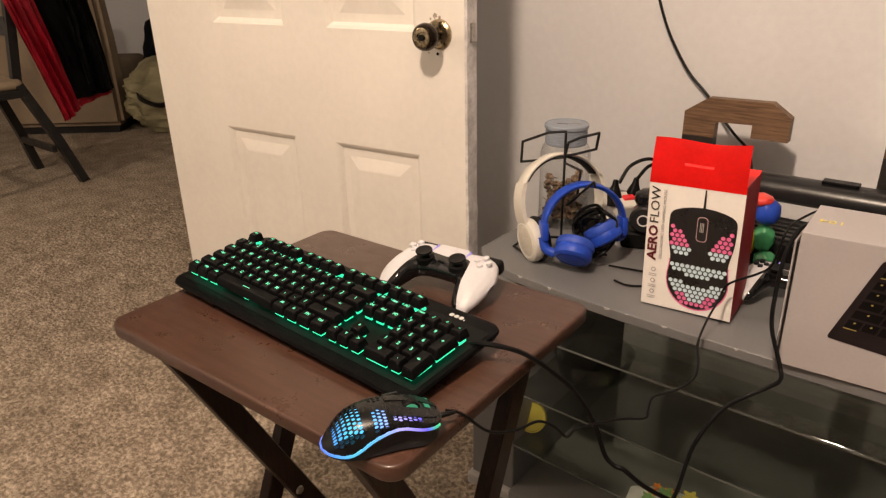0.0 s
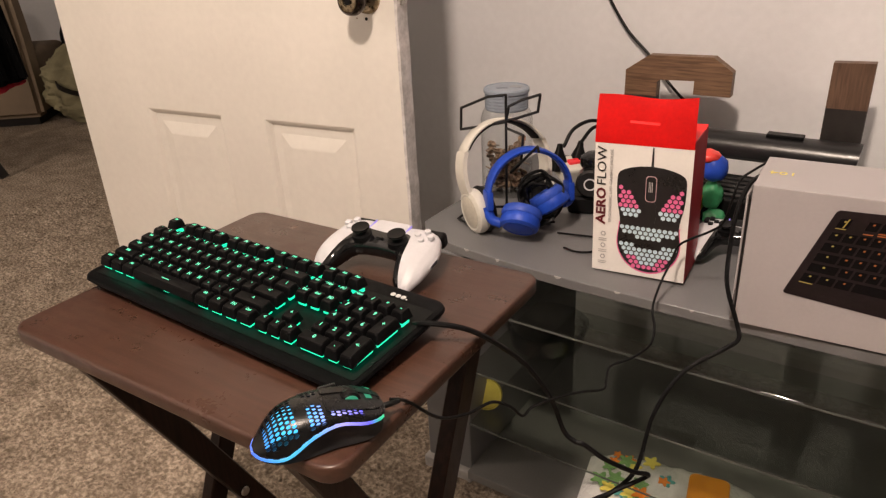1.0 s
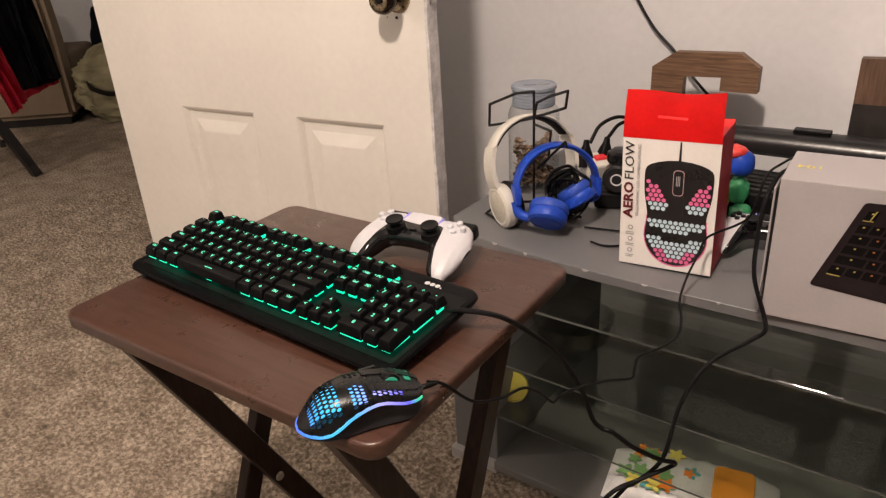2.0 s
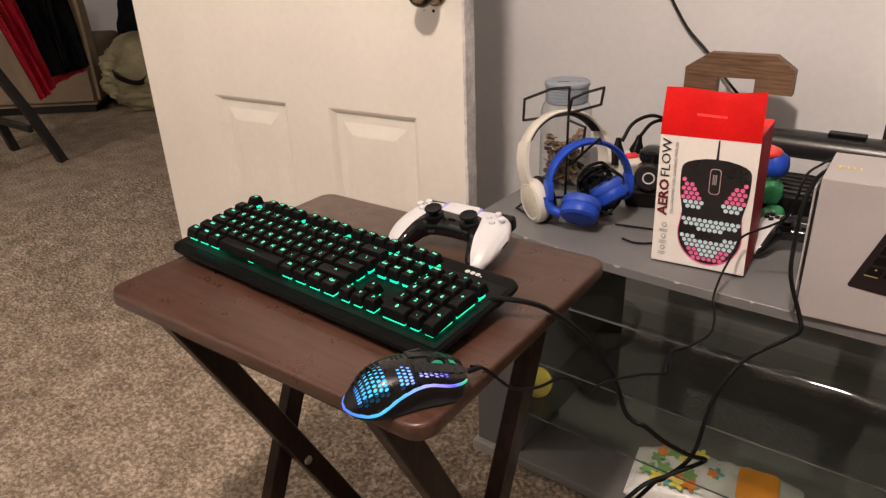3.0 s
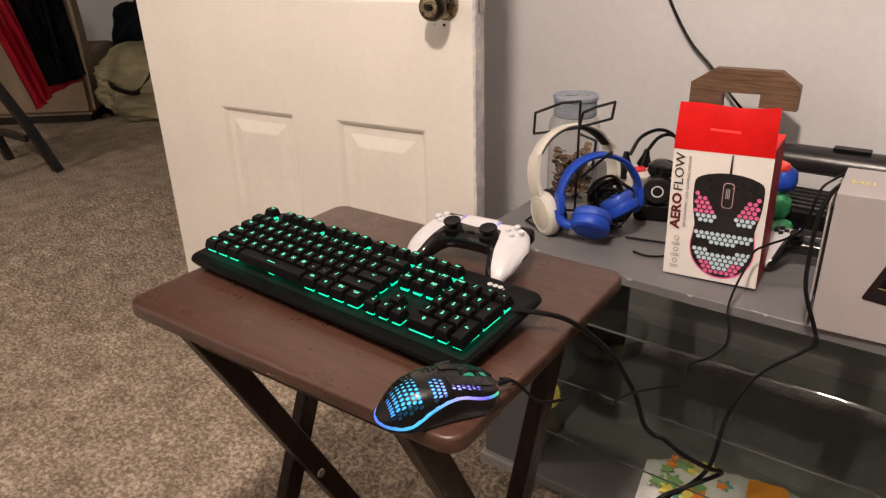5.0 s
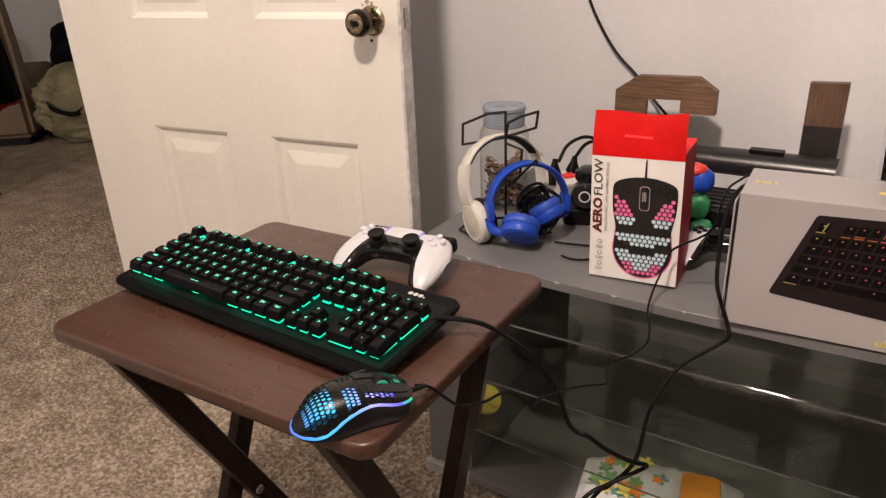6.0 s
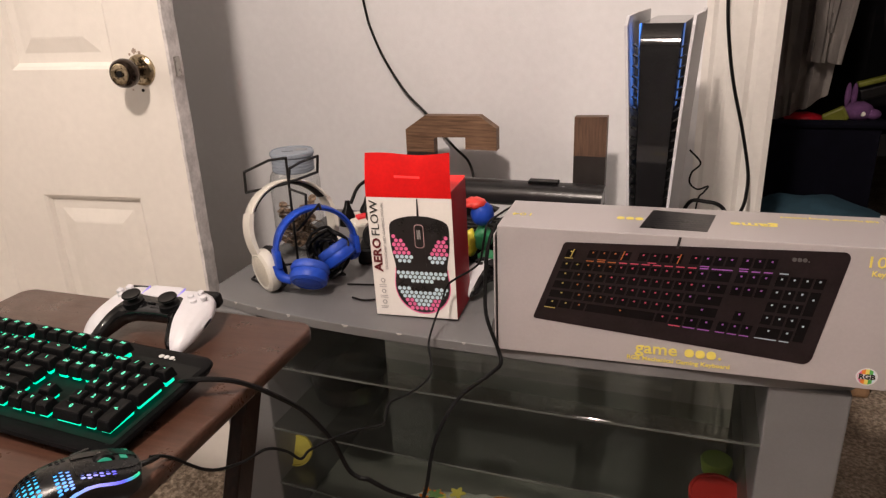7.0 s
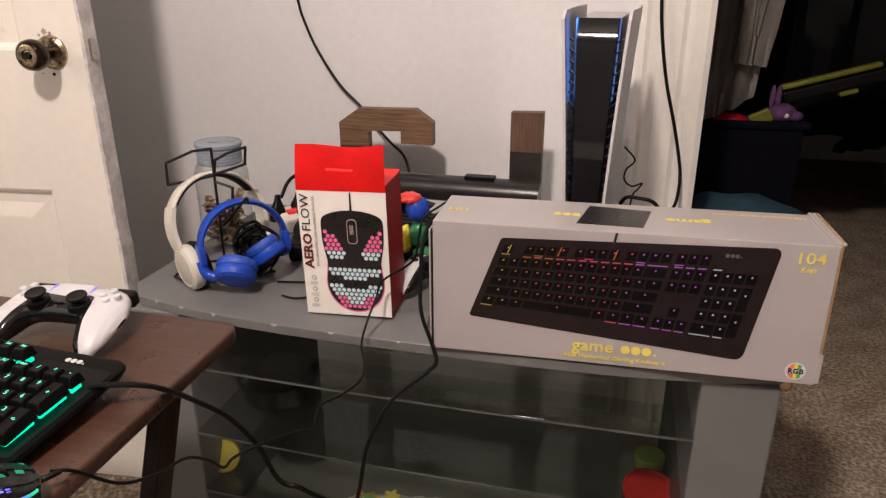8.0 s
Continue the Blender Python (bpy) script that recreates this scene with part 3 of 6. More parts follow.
def keyboard():
    """Full-size backlit keyboard; origin at the back left corner of the key field, on the table."""
    base = thing("keyboard", pose(-0.7671, 0.6857, TZ + 0.0105, 4.6, 0, -2.4), "black full-size mechanical keyboard with green backlit keys", "keyboard")
    L, D = 22.5 * U, 6.25 * U
    x0, x1, y0, y1 = -0.018, L + 0.010, -D - 0.020, 0.026
    # lower tray, chamfered, then the top plate
    bm = bmesh.new()
    rings = []
    for ix, z in ((0.012, 0.0015), (0.004, 0.006), (0.0, 0.0125), (0.0012, 0.0155), (0.004, 0.0165)):
        rings.append([(px, py, z) for px, py in rounded(x0 + ix, x1 - ix, y0 + ix, y1 - ix, 0.018 - ix * 0.5, 6)])
    loft(bm, rings)
    part("case", bm, M_KBASE, base, "", True)
    for fx in (0.06, L - 0.06):
        bm = bmesh.new()
        box(bm, fx - 0.02, fx + 0.02, 0.002, 0.012, -0.0115, 0.004, 0.001)
        part("foot", bm, M_RUBBER, base)
    bm = bmesh.new()
    prism(bm, rounded(-0.004, L + 0.004, -D - 0.0045, 0.004, 0.003, 3), 0.0160, 0.0170)
    part("key_plate", bm, M_PLATE, base, "dark plate under the keys")
    caps, plates = {}, {}
    for kx, ky, w, h, s in key_rows():
        if (w, h) not in caps:
            caps[w, h] = keycap(w, h)
            bm = bmesh.new()
            box(bm, -w * U / 2 + 0.0042, w * U / 2 - 0.0042, -h * U / 2 + 0.0032, h * U / 2 - 0.0040, 0.0046, 0.0080)
            if w > 6:
                bm.clear()
                for q in (0.002,):
                    box(bm, q - 0.005, q + 0.005, -0.0058, 0.0058, 0.0046, 0.0078)
            plates[w, h] = bpy.data.meshes.new("switch")
            bm.to_mesh(plates[w, h])
            bm.free()
            plates[w, h].materials.append(M_GREEN)
        row = int(ky)
        lift = (0.0030, 0.0020, 0.0008, 0.0, 0.0, 0.0004)[row]
        ob = new("key", caps[w, h])
        ob.parent = base
        ob.location = ((kx + w / 2) * U, -(ky + h / 2) * U, 0.0262 + lift)
        ob.rotation_euler = (radians((-5, -3, 0, 2, 4, 4)[row]), 0, 0)
        sw = new("switch", plates[w, h])
        sw.parent = base
        sw.location = ((kx + w / 2) * U, -(ky + h / 2) * U, 0.0170)
        if s == "-" and w > 6:
            bm = bmesh.new()
            box(bm, -0.007, 0.007, -0.0005, 0.0005, 0.00985, 0.0102)
            part("legend", bm, M_LEGEND, ob)
            continue
        size = 0.0068 if len(s) == 1 else (0.0058 if len(s) == 2 else 0.0048)
        text(s, size, M_LEGEND, ob, pose(0, 0.0022 if len(s) == 1 else 0.0028, 0.0102), "legend", bold=0.00012)
    # maker's mark as plain rounded shapes, and the lock lights
    bm = bmesh.new()
    mx, my, mz = 0.3680, 0.0105, 0.0172
    for i in range(3):
        prism(bm, rounded(mx + i * 0.0073, mx + i * 0.0073 + 0.0062, my - 0.003, my + 0.003, 0.0026, 3), mz - 0.0006, mz)
    prism(bm, disc(0.0011, 10, mx + 0.0232, my - 0.002), mz - 0.0006, mz)
    part("badge", bm, M_LOGO, base, "pale grey printed badge")
    for i in range(3):
        bm = bmesh.new()
        prism(bm, disc(0.0012, 10, 18.7 * U + 0.012 + i * 0.0185 + 0.018, -0.013), 0.0164, 0.0169)
        part("lock_light", bm, M_LEGEND, base)
    return base


keyboard()


M_MOUSE = mat("gloss_black_mouse_shell", (0.005, 0.005, 0.0055), 0.3, vary=0.2, spec=0.3, scale=60)
M_SIDE = mat("ribbed_black_grip", (0.010, 0.010, 0.011), 0.55, vary=0.2)


def led_blue(name, strength):
    """LED board under the shell: cyan at the tail turning violet and blue, one green patch at the nose."""
    ma = bpy.data.materials.new(name)
    ma.use_nodes = True
    nt = ma.node_tree
    bs = nt.nodes["Principled BSDF"]
    bs.inputs["Base Color"].default_value = (0.05, 0.05, 0.06, 1)
    co, sep, ramp = (nt.nodes.new(k) for k in ("ShaderNodeTexCoord", "ShaderNodeSeparateXYZ", "ShaderNodeValToRGB"))
    mr = nt.nodes.new("ShaderNodeMapRange")
    mr.inputs["From Min"].default_value, mr.inputs["From Max"].default_value = -0.062, 0.062
    el = ramp.color_ramp.elements
    el[0].position, el[1].position = 0.0, 1.0
    el[0].color, el[1].color = (0.04, 0.16, 0.95, 1), (0.02, 0.75, 0.25, 1)
    for p, c in ((0.22, (0.05, 0.50, 0.80)), (0.40, (0.06, 0.45, 1.0)), (0.62, (0.42, 0.38, 1.0)), (0.82, (0.12, 0.10, 0.9)), (0.9, (0.02, 0.5, 0.3))):
        e = el.new(p)
        e.color = (*c, 1)
    nt.links.new(co.outputs["Object"], sep.inputs[0])
    nt.links.new(sep.outputs["Y"], mr.inputs["Value"])
    nt.links.new(mr.outputs[0], ramp.inputs["Fac"])
    nt.links.new(ramp.outputs["Color"], bs.inputs["Emission Color"])
    bs.inputs["Emission Strength"].default_value = strength
    return ma


M_LED = led_blue("mouse_led_board", 1.7)
M_STRIP = led_blue("mouse_led_strip", 1.3)


def curve(u, vals):
    """Smooth curve through values at even steps of u from -1 to 1."""
    n = len(vals) - 1
    f = (max(-1.0, min(1.0, u)) + 1) / 2 * n
    i = min(n - 1, int(f))
    t = f - i
    p0, p1, p2, p3 = vals[max(0, i - 1)], vals[i], vals[i + 1], vals[min(n, i + 2)]
    return 0.5 * (2 * p1 + (p2 - p0) * t + (2 * p0 - 5 * p1 + 4 * p2 - p3) * t * t + (3 * p1 - p0 - 3 * p2 + p3) * t ** 3)


def mouse_at(y, a, drop=0.0):
    """A point of the shell: y along the mouse (nose at +), a the angle over its back."""
    u = y / 0.0615
    half = curve(u, (0.0295, 0.0300, 0.0270, 0.0262, 0.0285, 0.0270)) * max(0.0, 1 - abs(u) ** (2.8 if u < 0 else 7.0)) ** 0.5 + 0.0005
    rim = curve(u, (0.0090, 0.0100, 0.0225, 0.0280, 0.0225, 0.0185))
    top = rim + 0.0005 + curve(u, (0.0050, 0.0262, 0.0185, 0.0100, 0.0085, 0.0030)) * (max(0.0, 1 - abs(u) ** 9)) ** 0.5
    half, top = max(half - drop, 0.0), top - drop
    return Vector((half * math.sin(a), y, rim + (top - rim) * math.cos(a) ** 0.8 if abs(a) < 1.5707 else rim))


def hole_zone(y, x):
    """Where the shell is perforated: tail, two cheeks, waist band."""
    ax = abs(x)
    if y < -0.020 and y > -0.053:
        return ax < 0.038
    if -0.012 < y < 0.002:
        return ax < 0.040 and ax > 0.006
    if 0.008 < y < 0.036:
        return 0.011 < ax < 0.034
    return False


def mouse():
    base = thing("computer_mouse", pose(-0.3287, 0.4842, TZ + 0.0008, 0, 0, -32.5) @ Matrix.Diagonal((0.94, 0.94, 0.97, 1)), "black honeycomb gaming mouse with blue and cyan lights", "mouse")
    R = 0.032
    pitch = 0.0057
    bm = bmesh.new()
    cols = int(0.118 / (pitch * 0.866))
    for j in range(cols + 1):
        y = -0.059 + j * pitch * 0.866
        span = int(1.53 * R / pitch) + 1
        for i in range(-span, span + 1):
            s = (i + 0.5 * (j % 2)) * pitch
            if abs(s) > 1.52 * R:
                continue
            corner = []
            for k in range(6):
                a = radians(60 * k + 30)
                corner.append((s + pitch / math.sqrt(3) * math.cos(a), y + pitch / math.sqrt(3) * math.sin(a)))
            place = lambda q, d=0.0: mouse_at(max(-0.0612, min(0.0612, q[1])), max(-1.57, min(1.57, q[0] / R)), d)
            outer = [bm.verts.new(place(q)) for q in corner]
            if hole_zone(y, s):
                ring = [bm.verts.new(place((s + (q[0] - s) * 0.72, y + (q[1] - y) * 0.66))) for q in corner]
                deep = [bm.verts.new(place((s + (q[0] - s) * 0.72, y + (q[1] - y) * 0.66), 0.0016)) for q in corner]
                for k in range(6):
                    bm.faces.new((outer[k], outer[(k + 1) % 6], ring[(k + 1) % 6], ring[k]))
                    bm.faces.new((ring[k], ring[(k + 1) % 6], deep[(k + 1) % 6], deep[k]))
            else:
                bm.faces.new(outer)
    bmesh.ops.remove_doubles(bm, verts=bm.verts, dist=1.5e-4)
    bmesh.ops.recalc_face_normals(bm, faces=bm.faces)
    part("shell", bm, M_MOUSE, base, "perforated glossy black shell", True)
    # lit board just under the shell
    bm = bmesh.new()
    ys = [-0.057 + 0.114 * i / 30 for i in range(31)]
    loft(bm, [[mouse_at(y, -0.92 + 1.84 * k / 20, 0.0045) for k in range(21)] + [Vector((0, y, 0.012))] for y in ys])
    part("light_board", bm, M_LED, base, "blue lit board seen through the holes", True)
    # sides down to the foot
    bm = bmesh.new()
    n = 72
    rings = []
    for f in (1.0, 0.66, 0.33, 0.0):
        ring = []
        for i in range(n):
            a = 2 * math.pi * i / n
            y = 0.0612 * math.sin(a)
            p = mouse_at(y, 1.57)
            k = 1 - 0.14 * math.sin(math.pi * (1 - f)) - 0.10 * (1 - f)
            ring.append((p.x * k * (1 if math.cos(a) >= 0 else -1), y * (1 - 0.05 * (1 - f)), p.z * f + 0.0015 * (1 - f)))
        rings.append(ring)
    loft(bm, rings)
    part("side_wall", bm, M_SIDE, base, "ribbed matt black side", True)
    # light strip along the rim, both flanks and round the tail
    line = []
    for i in range(61):
        a = radians(62 - 304 * i / 60)
        y = 0.0618 * math.sin(a)
        p = mouse_at(max(-0.0612, min(0.0612, y)), 1.57)
        line.append((p.x * (1 if math.cos(a) >= 0 else -1) * 1.012, y, p.z - 0.0005))
    bm = bmesh.new()
    sweep(bm, line, [(-0.0009, -0.0012), (0.0009, -0.0012), (0.0009, 0.0012), (-0.0009, 0.0012)], up=(0, 0, 1))
    part("light_strip", bm, M_STRIP, base, "glowing blue rim strip", True)
    # buttons, wheel, thumb buttons
    for sx in (-1, 1):
        bm = bmesh.new()
        rows = []
        for y in [0.006 + 0.053 * i / 10 for i in range(11)]:
            rows.append([mouse_at(y, sx * a, -0.0012 if k else 0.002) for a, k in ((0.22, 0), (0.22, 1), (0.45, 1), (0.7, 1), (0.72, 0))])
        loft(bm, rows)
        part("button", bm, M_MOUSE, base, "", True)
    bm = bmesh.new()
    lathe(bm, [(0.004, -0.0045), (0.009, -0.0045), (0.0105, -0.003), (0.0105, 0.003), (0.009, 0.0045), (0.004, 0.0045)], 28, pose(0, 0.030, 0.0285, 0, 90, 0))
    wheel = part("scroll_wheel", bm, M_RUBBER, base, "", True)
    # added glowing rings that imitate green light reflected by the wheel
    for q in (-0.0052, 0.0052):
        bm = bmesh.new()
        lathe(bm, [(0.0062, -0.0005), (0.0078, -0.0005), (0.0078, 0.0005), (0.0062, 0.0005)], 24, pose(q, 0.030, 0.0293, 0, 90, 0))
        part("wheel_sheen", bm, M_GREENSHEEN, wheel, "glowing ring added for the green reflection by the wheel")
    # glowing strip put on the nose to imitate the green reflection there
    bm = bmesh.new()
    rows = [[mouse_at(y, sx, -0.0016) for sx in (-0.12, -0.04, 0.04, 0.12)] for y in (0.045, 0.048, 0.051)]
    vs = [[bm.verts.new(q) for q in r] for r in rows]
    for ra, rb in zip(vs, vs[1:]):
        for k in range(3):
            bm.faces.new((ra[k], ra[k + 1], rb[k + 1], rb[k]))
    bmesh.ops.solidify(bm, geom=bm.faces[:], thickness=0.001)
    part("nose_sheen", bm, M_GREENSHEEN, base, "glowing strip added for the green reflection at the nose")
    for y in (-0.004, 0.016):
        bm = bmesh.new()
        p = mouse_at(y, -1.35)
        box(bm, p.x - 0.0022, p.x + 0.001, y - 0.0085, y + 0.0085, p.z - 0.0015, p.z + 0.0025, 0.001)
        part("thumb_button", bm, M_SATIN, base)
    bm = bmesh.new()
    lathe(bm, [(0.0022, 0.0), (0.0030, 0.002), (0.0026, 0.012), (0.0018, 0.018), (0.0, 0.018)], 14, pose(0, 0.060, 0.0125, -90, 0, 0))
    part("strain_relief", bm, M_RUBBER, base, "", True)
    return base


mouse()


def controller(m, shell, centre, pad, label):
    """Two-grip gamepad, lofted from side to side; the player's side is -y."""
    base = thing("game_controller", m, label, "game controller")
    A = [0.0, 0.020, 0.030, 0.036, 0.041, 0.046, 0.053, 0.061, 0.069, 0.0765, 0.080]
    Y0 = [-0.016, -0.017, -0.020, -0.028, -0.043, -0.056, -0.064, -0.066, -0.062, -0.045, -0.022]
    Y1 = [0.033, 0.034, 0.036, 0.037, 0.038, 0.038, 0.037, 0.034, 0.027, 0.010, -0.004]
    TH = [0.0145, 0.0145, 0.0145, 0.0145, 0.0145, 0.0145, 0.0140, 0.0130, 0.0110, 0.007, 0.002]
    n, k, ja, jb = 110, 52, 14, 34
    grid = []
    for i in range(n + 1):
        x = -0.080 + 0.160 * i / n
        a = abs(x)
        y0, y1, th = np.interp(a, A, Y0), np.interp(a, A, Y1), np.interp(a, A, TH)
        edge = np.interp(a, [0.0, 0.020, 0.030, 0.037, 0.042, 0.047, 0.053, 0.0600], [0.008, 0.010, 0.013, 0.010, -0.008, -0.031, -0.052, -0.068])
        c = max(-0.999, min(0.999, (2 * edge - y0 - y1) / (y1 - y0)))
        seam = min(math.pi - 0.06, math.acos(math.copysign(abs(c) ** (1 / 0.75), c)))
        low = math.pi + 0.75
        ring = []
        for j in range(k):
            t = seam * j / ja if j < ja else seam + (low - seam) * (j - ja) / (jb - ja) if j < jb else low + (2 * math.pi - low) * (j - jb) / (k - jb)
            c, s = math.cos(t), math.sin(t)
            c, s = math.copysign(abs(c) ** 0.75, c), math.copysign(abs(s) ** 0.75, s)
            y = (y0 + y1) / 2 + (y1 - y0) / 2 * c
            z = th * s * (1.0 - 0.25 * max(0, (-0.03 - y) / 0.045))
            z -= 3.4 * max(0.0, -0.012 - y) ** 2 + 2.0 * max(0.0, a - 0.045) ** 2
            ring.append(Vector((x, y, z)))
        grid.append(ring)
    for want, material, name in ((False, shell, "shell"), (True, centre, "centre_panel")):
        bm = bmesh.new()
        vs = [[bm.verts.new(q) for q in ring] for ring in grid]
        for i in range(n):
            for j in range(k):
                q = (vs[i][j], vs[i][(j + 1) % k], vs[i + 1][(j + 1) % k], vs[i + 1][j])
                if (ja <= j < jb and abs(grid[i][0].x + grid[i + 1][0].x) / 2 < 0.0600) == want:
                    bm.faces.new(q)
        for v in [v for v in bm.verts if not v.link_faces]:
            bm.verts.remove(v)
        bmesh.ops.recalc_face_normals(bm, faces=bm.faces)
        part(name, bm, material, base, "", True)
    for x in (-0.0265, 0.0265):
        bm = bmesh.new()
        lathe(bm, [(0.0, 0.010), (0.0135, 0.010), (0.0125, 0.0165), (0.007, 0.0180), (0.006, 0.0225), (0.0105, 0.0235), (0.0118, 0.0250), (0.0112, 0.0268), (0.008, 0.0262), (0.0, 0.0258)], 28, pose(x, -0.0045, 0, 0, 0, 0))
        part("thumb_stick", bm, M_RUBBER, base, "matt black thumb stick", True)
    bm = bmesh.new()
    prism(bm, rounded(-0.024, 0.024, 0.009, 0.033, 0.005, 4), 0.0115, 0.0158, 0.001, 2, pose(0, 0, 0, -4))
    part("touch_pad", bm, pad, base, "smooth touch pad", True)
    for x in (-0.0262, 0.0262):
        bm = bmesh.new()
        box(bm, x - 0.0008, x + 0.0008, 0.012, 0.031, 0.0125, 0.0146, 0.0004)
        part("light_bar", bm, M_BAR, base, "faint violet light bar")
    for i in range(4):
        a = radians(90 * i)
        bm = bmesh.new()
        prism(bm, disc(0.0042, 16, 0.053 + 0.0092 * math.cos(a), 0.0155 + 0.0092 * math.sin(a)), 0.011, 0.0164, 0.0008, 2)
        part("face_button", bm, pad, base, "", True)
        bm = bmesh.new()
        prism(bm, rounded(-0.0528 + 0.0082 * math.cos(a) - 0.004, -0.0528 + 0.0082 * math.cos(a) + 0.004, 0.0155 + 0.0082 * math.sin(a) - 0.004, 0.0155 + 0.0082 * math.sin(a) + 0.004, 0.0015, 2), 0.011, 0.0163, 0.0008, 2)
        part("direction_button", bm, pad, base, "", True)
    for x in (-0.052, 0.052):
        bm = bmesh.new()
        box(bm, x - 0.016, x + 0.016, 0.030, 0.046, -0.016, 0.004, 0.005, 3)
        part("trigger", bm, M_BLACK, base)
    bm = bmesh.new()
    box(bm, -0.0052, 0.0052, -0.0065, -0.0035, 0.0135, 0.0156, 0.0008)
    part("home_button", bm, M_RUBBER, base)
    return base


M_BAR = glow("violet_light_bar", (0.45, 0.35, 1.0), 0.8)
controller(pose(-0.480, 0.771, TZ + 0.0315, 11, 0, 4.6), M_WHITEP, M_GLOSSB, M_WHITEP, "white and black wireless game controller on the tray table")

# ---- things on the stand ----
M_CARD = mat("white_card", (0.86, 0.83, 0.80), 0.42, vary=0.04, scale=14, fine=200, bump=0.04, bump_scale=60)
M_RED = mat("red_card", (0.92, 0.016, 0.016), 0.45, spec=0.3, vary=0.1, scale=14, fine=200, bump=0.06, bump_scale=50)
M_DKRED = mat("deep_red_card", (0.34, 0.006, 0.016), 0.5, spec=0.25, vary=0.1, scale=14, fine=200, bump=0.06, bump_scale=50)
M_GREYCARD = mat("grey_printed_card", (0.42, 0.395, 0.405), 0.38, vary=0.05, scale=9, fine=200, bump=0.05, bump_scale=40)
M_KRAFT = mat("brown_raw_card", (0.36, 0.22, 0.12), 0.8, vary=0.15, scale=40)
M_INK = mat("black_ink", (0.012, 0.011, 0.012), 0.32, vary=0.1)
M_INKGREY = mat("grey_ink", (0.42, 0.40, 0.40), 0.5, vary=0.1)
M_YELLOW = mat("yellow_ink", (0.84, 0.72, 0.15), 0.45, vary=0.06)
M_PINK = mat("pink_ink", (0.82, 0.16, 0.36), 0.4, vary=0.1)
M_CYAN = mat("pale_blue_ink", (0.60, 0.77, 0.86), 0.4, vary=0.1)
M_ORANGE = mat("orange_ink", (0.85, 0.25, 0.03), 0.4, vary=0.1)
M_VIOLET = mat("violet_ink", (0.40, 0.13, 0.55), 0.4, vary=0.1)
M_DIMORANGE = mat("dim_orange_ink", (0.46, 0.14, 0.035), 0.4, vary=0.1)
M_DIMRED = mat("dim_red_ink", (0.62, 0.08, 0.15), 0.4, vary=0.1)
M_DIMCYAN = mat("dim_blue_ink", (0.50, 0.62, 0.70), 0.4, vary=0.1)
M_PALEPINK = mat("pale_pink_ink", (0.55, 0.36, 0.38), 0.4, vary=0.1)
M_MAROON = mat("maroon_ink", (0.11, 0.008, 0.014), 0.4, vary=0.1)
M_DIMYELLOW = mat("dim_yellow_ink", (0.48, 0.40, 0.10), 0.4, vary=0.1)
M_INKDIM = mat("charcoal_ink", (0.10, 0.10, 0.10), 0.4, vary=0.1)
M_KEYPRINT = mat("key_print_black", (0.0040, 0.0035, 0.0040), 0.5, vary=0.4, spec=0.1)
M_PLATEINK = mat("plate_print_black", (0.014, 0.009, 0.0105), 0.45, vary=0.3, spec=0.2)
M_WHITEINK = mat("white_ink", (0.72, 0.72, 0.74), 0.4, vary=0.05)
M_GREENINK = mat("green_ink", (0.10, 0.45, 0.10), 0.4, vary=0.05)


def print_flat(name, polys, material, parent, y, thick=0.0003, label=""):
    """Ink on a card face that looks along -y: outlines in (x, z)."""
    bm = bmesh.new()
    for poly in polys:
        prism(bm, poly, 0, thick, m=Matrix.Translation((0, y, 0)) @ pose(0, 0, 0, 90, 0, 0))
    return part(name, bm, material, parent, label)


def hexagon(x, z, r):
    return [(x + r * math.cos(radians(60 * i + 30)), z + r * math.sin(radians(60 * i + 30))) for i in range(6)]


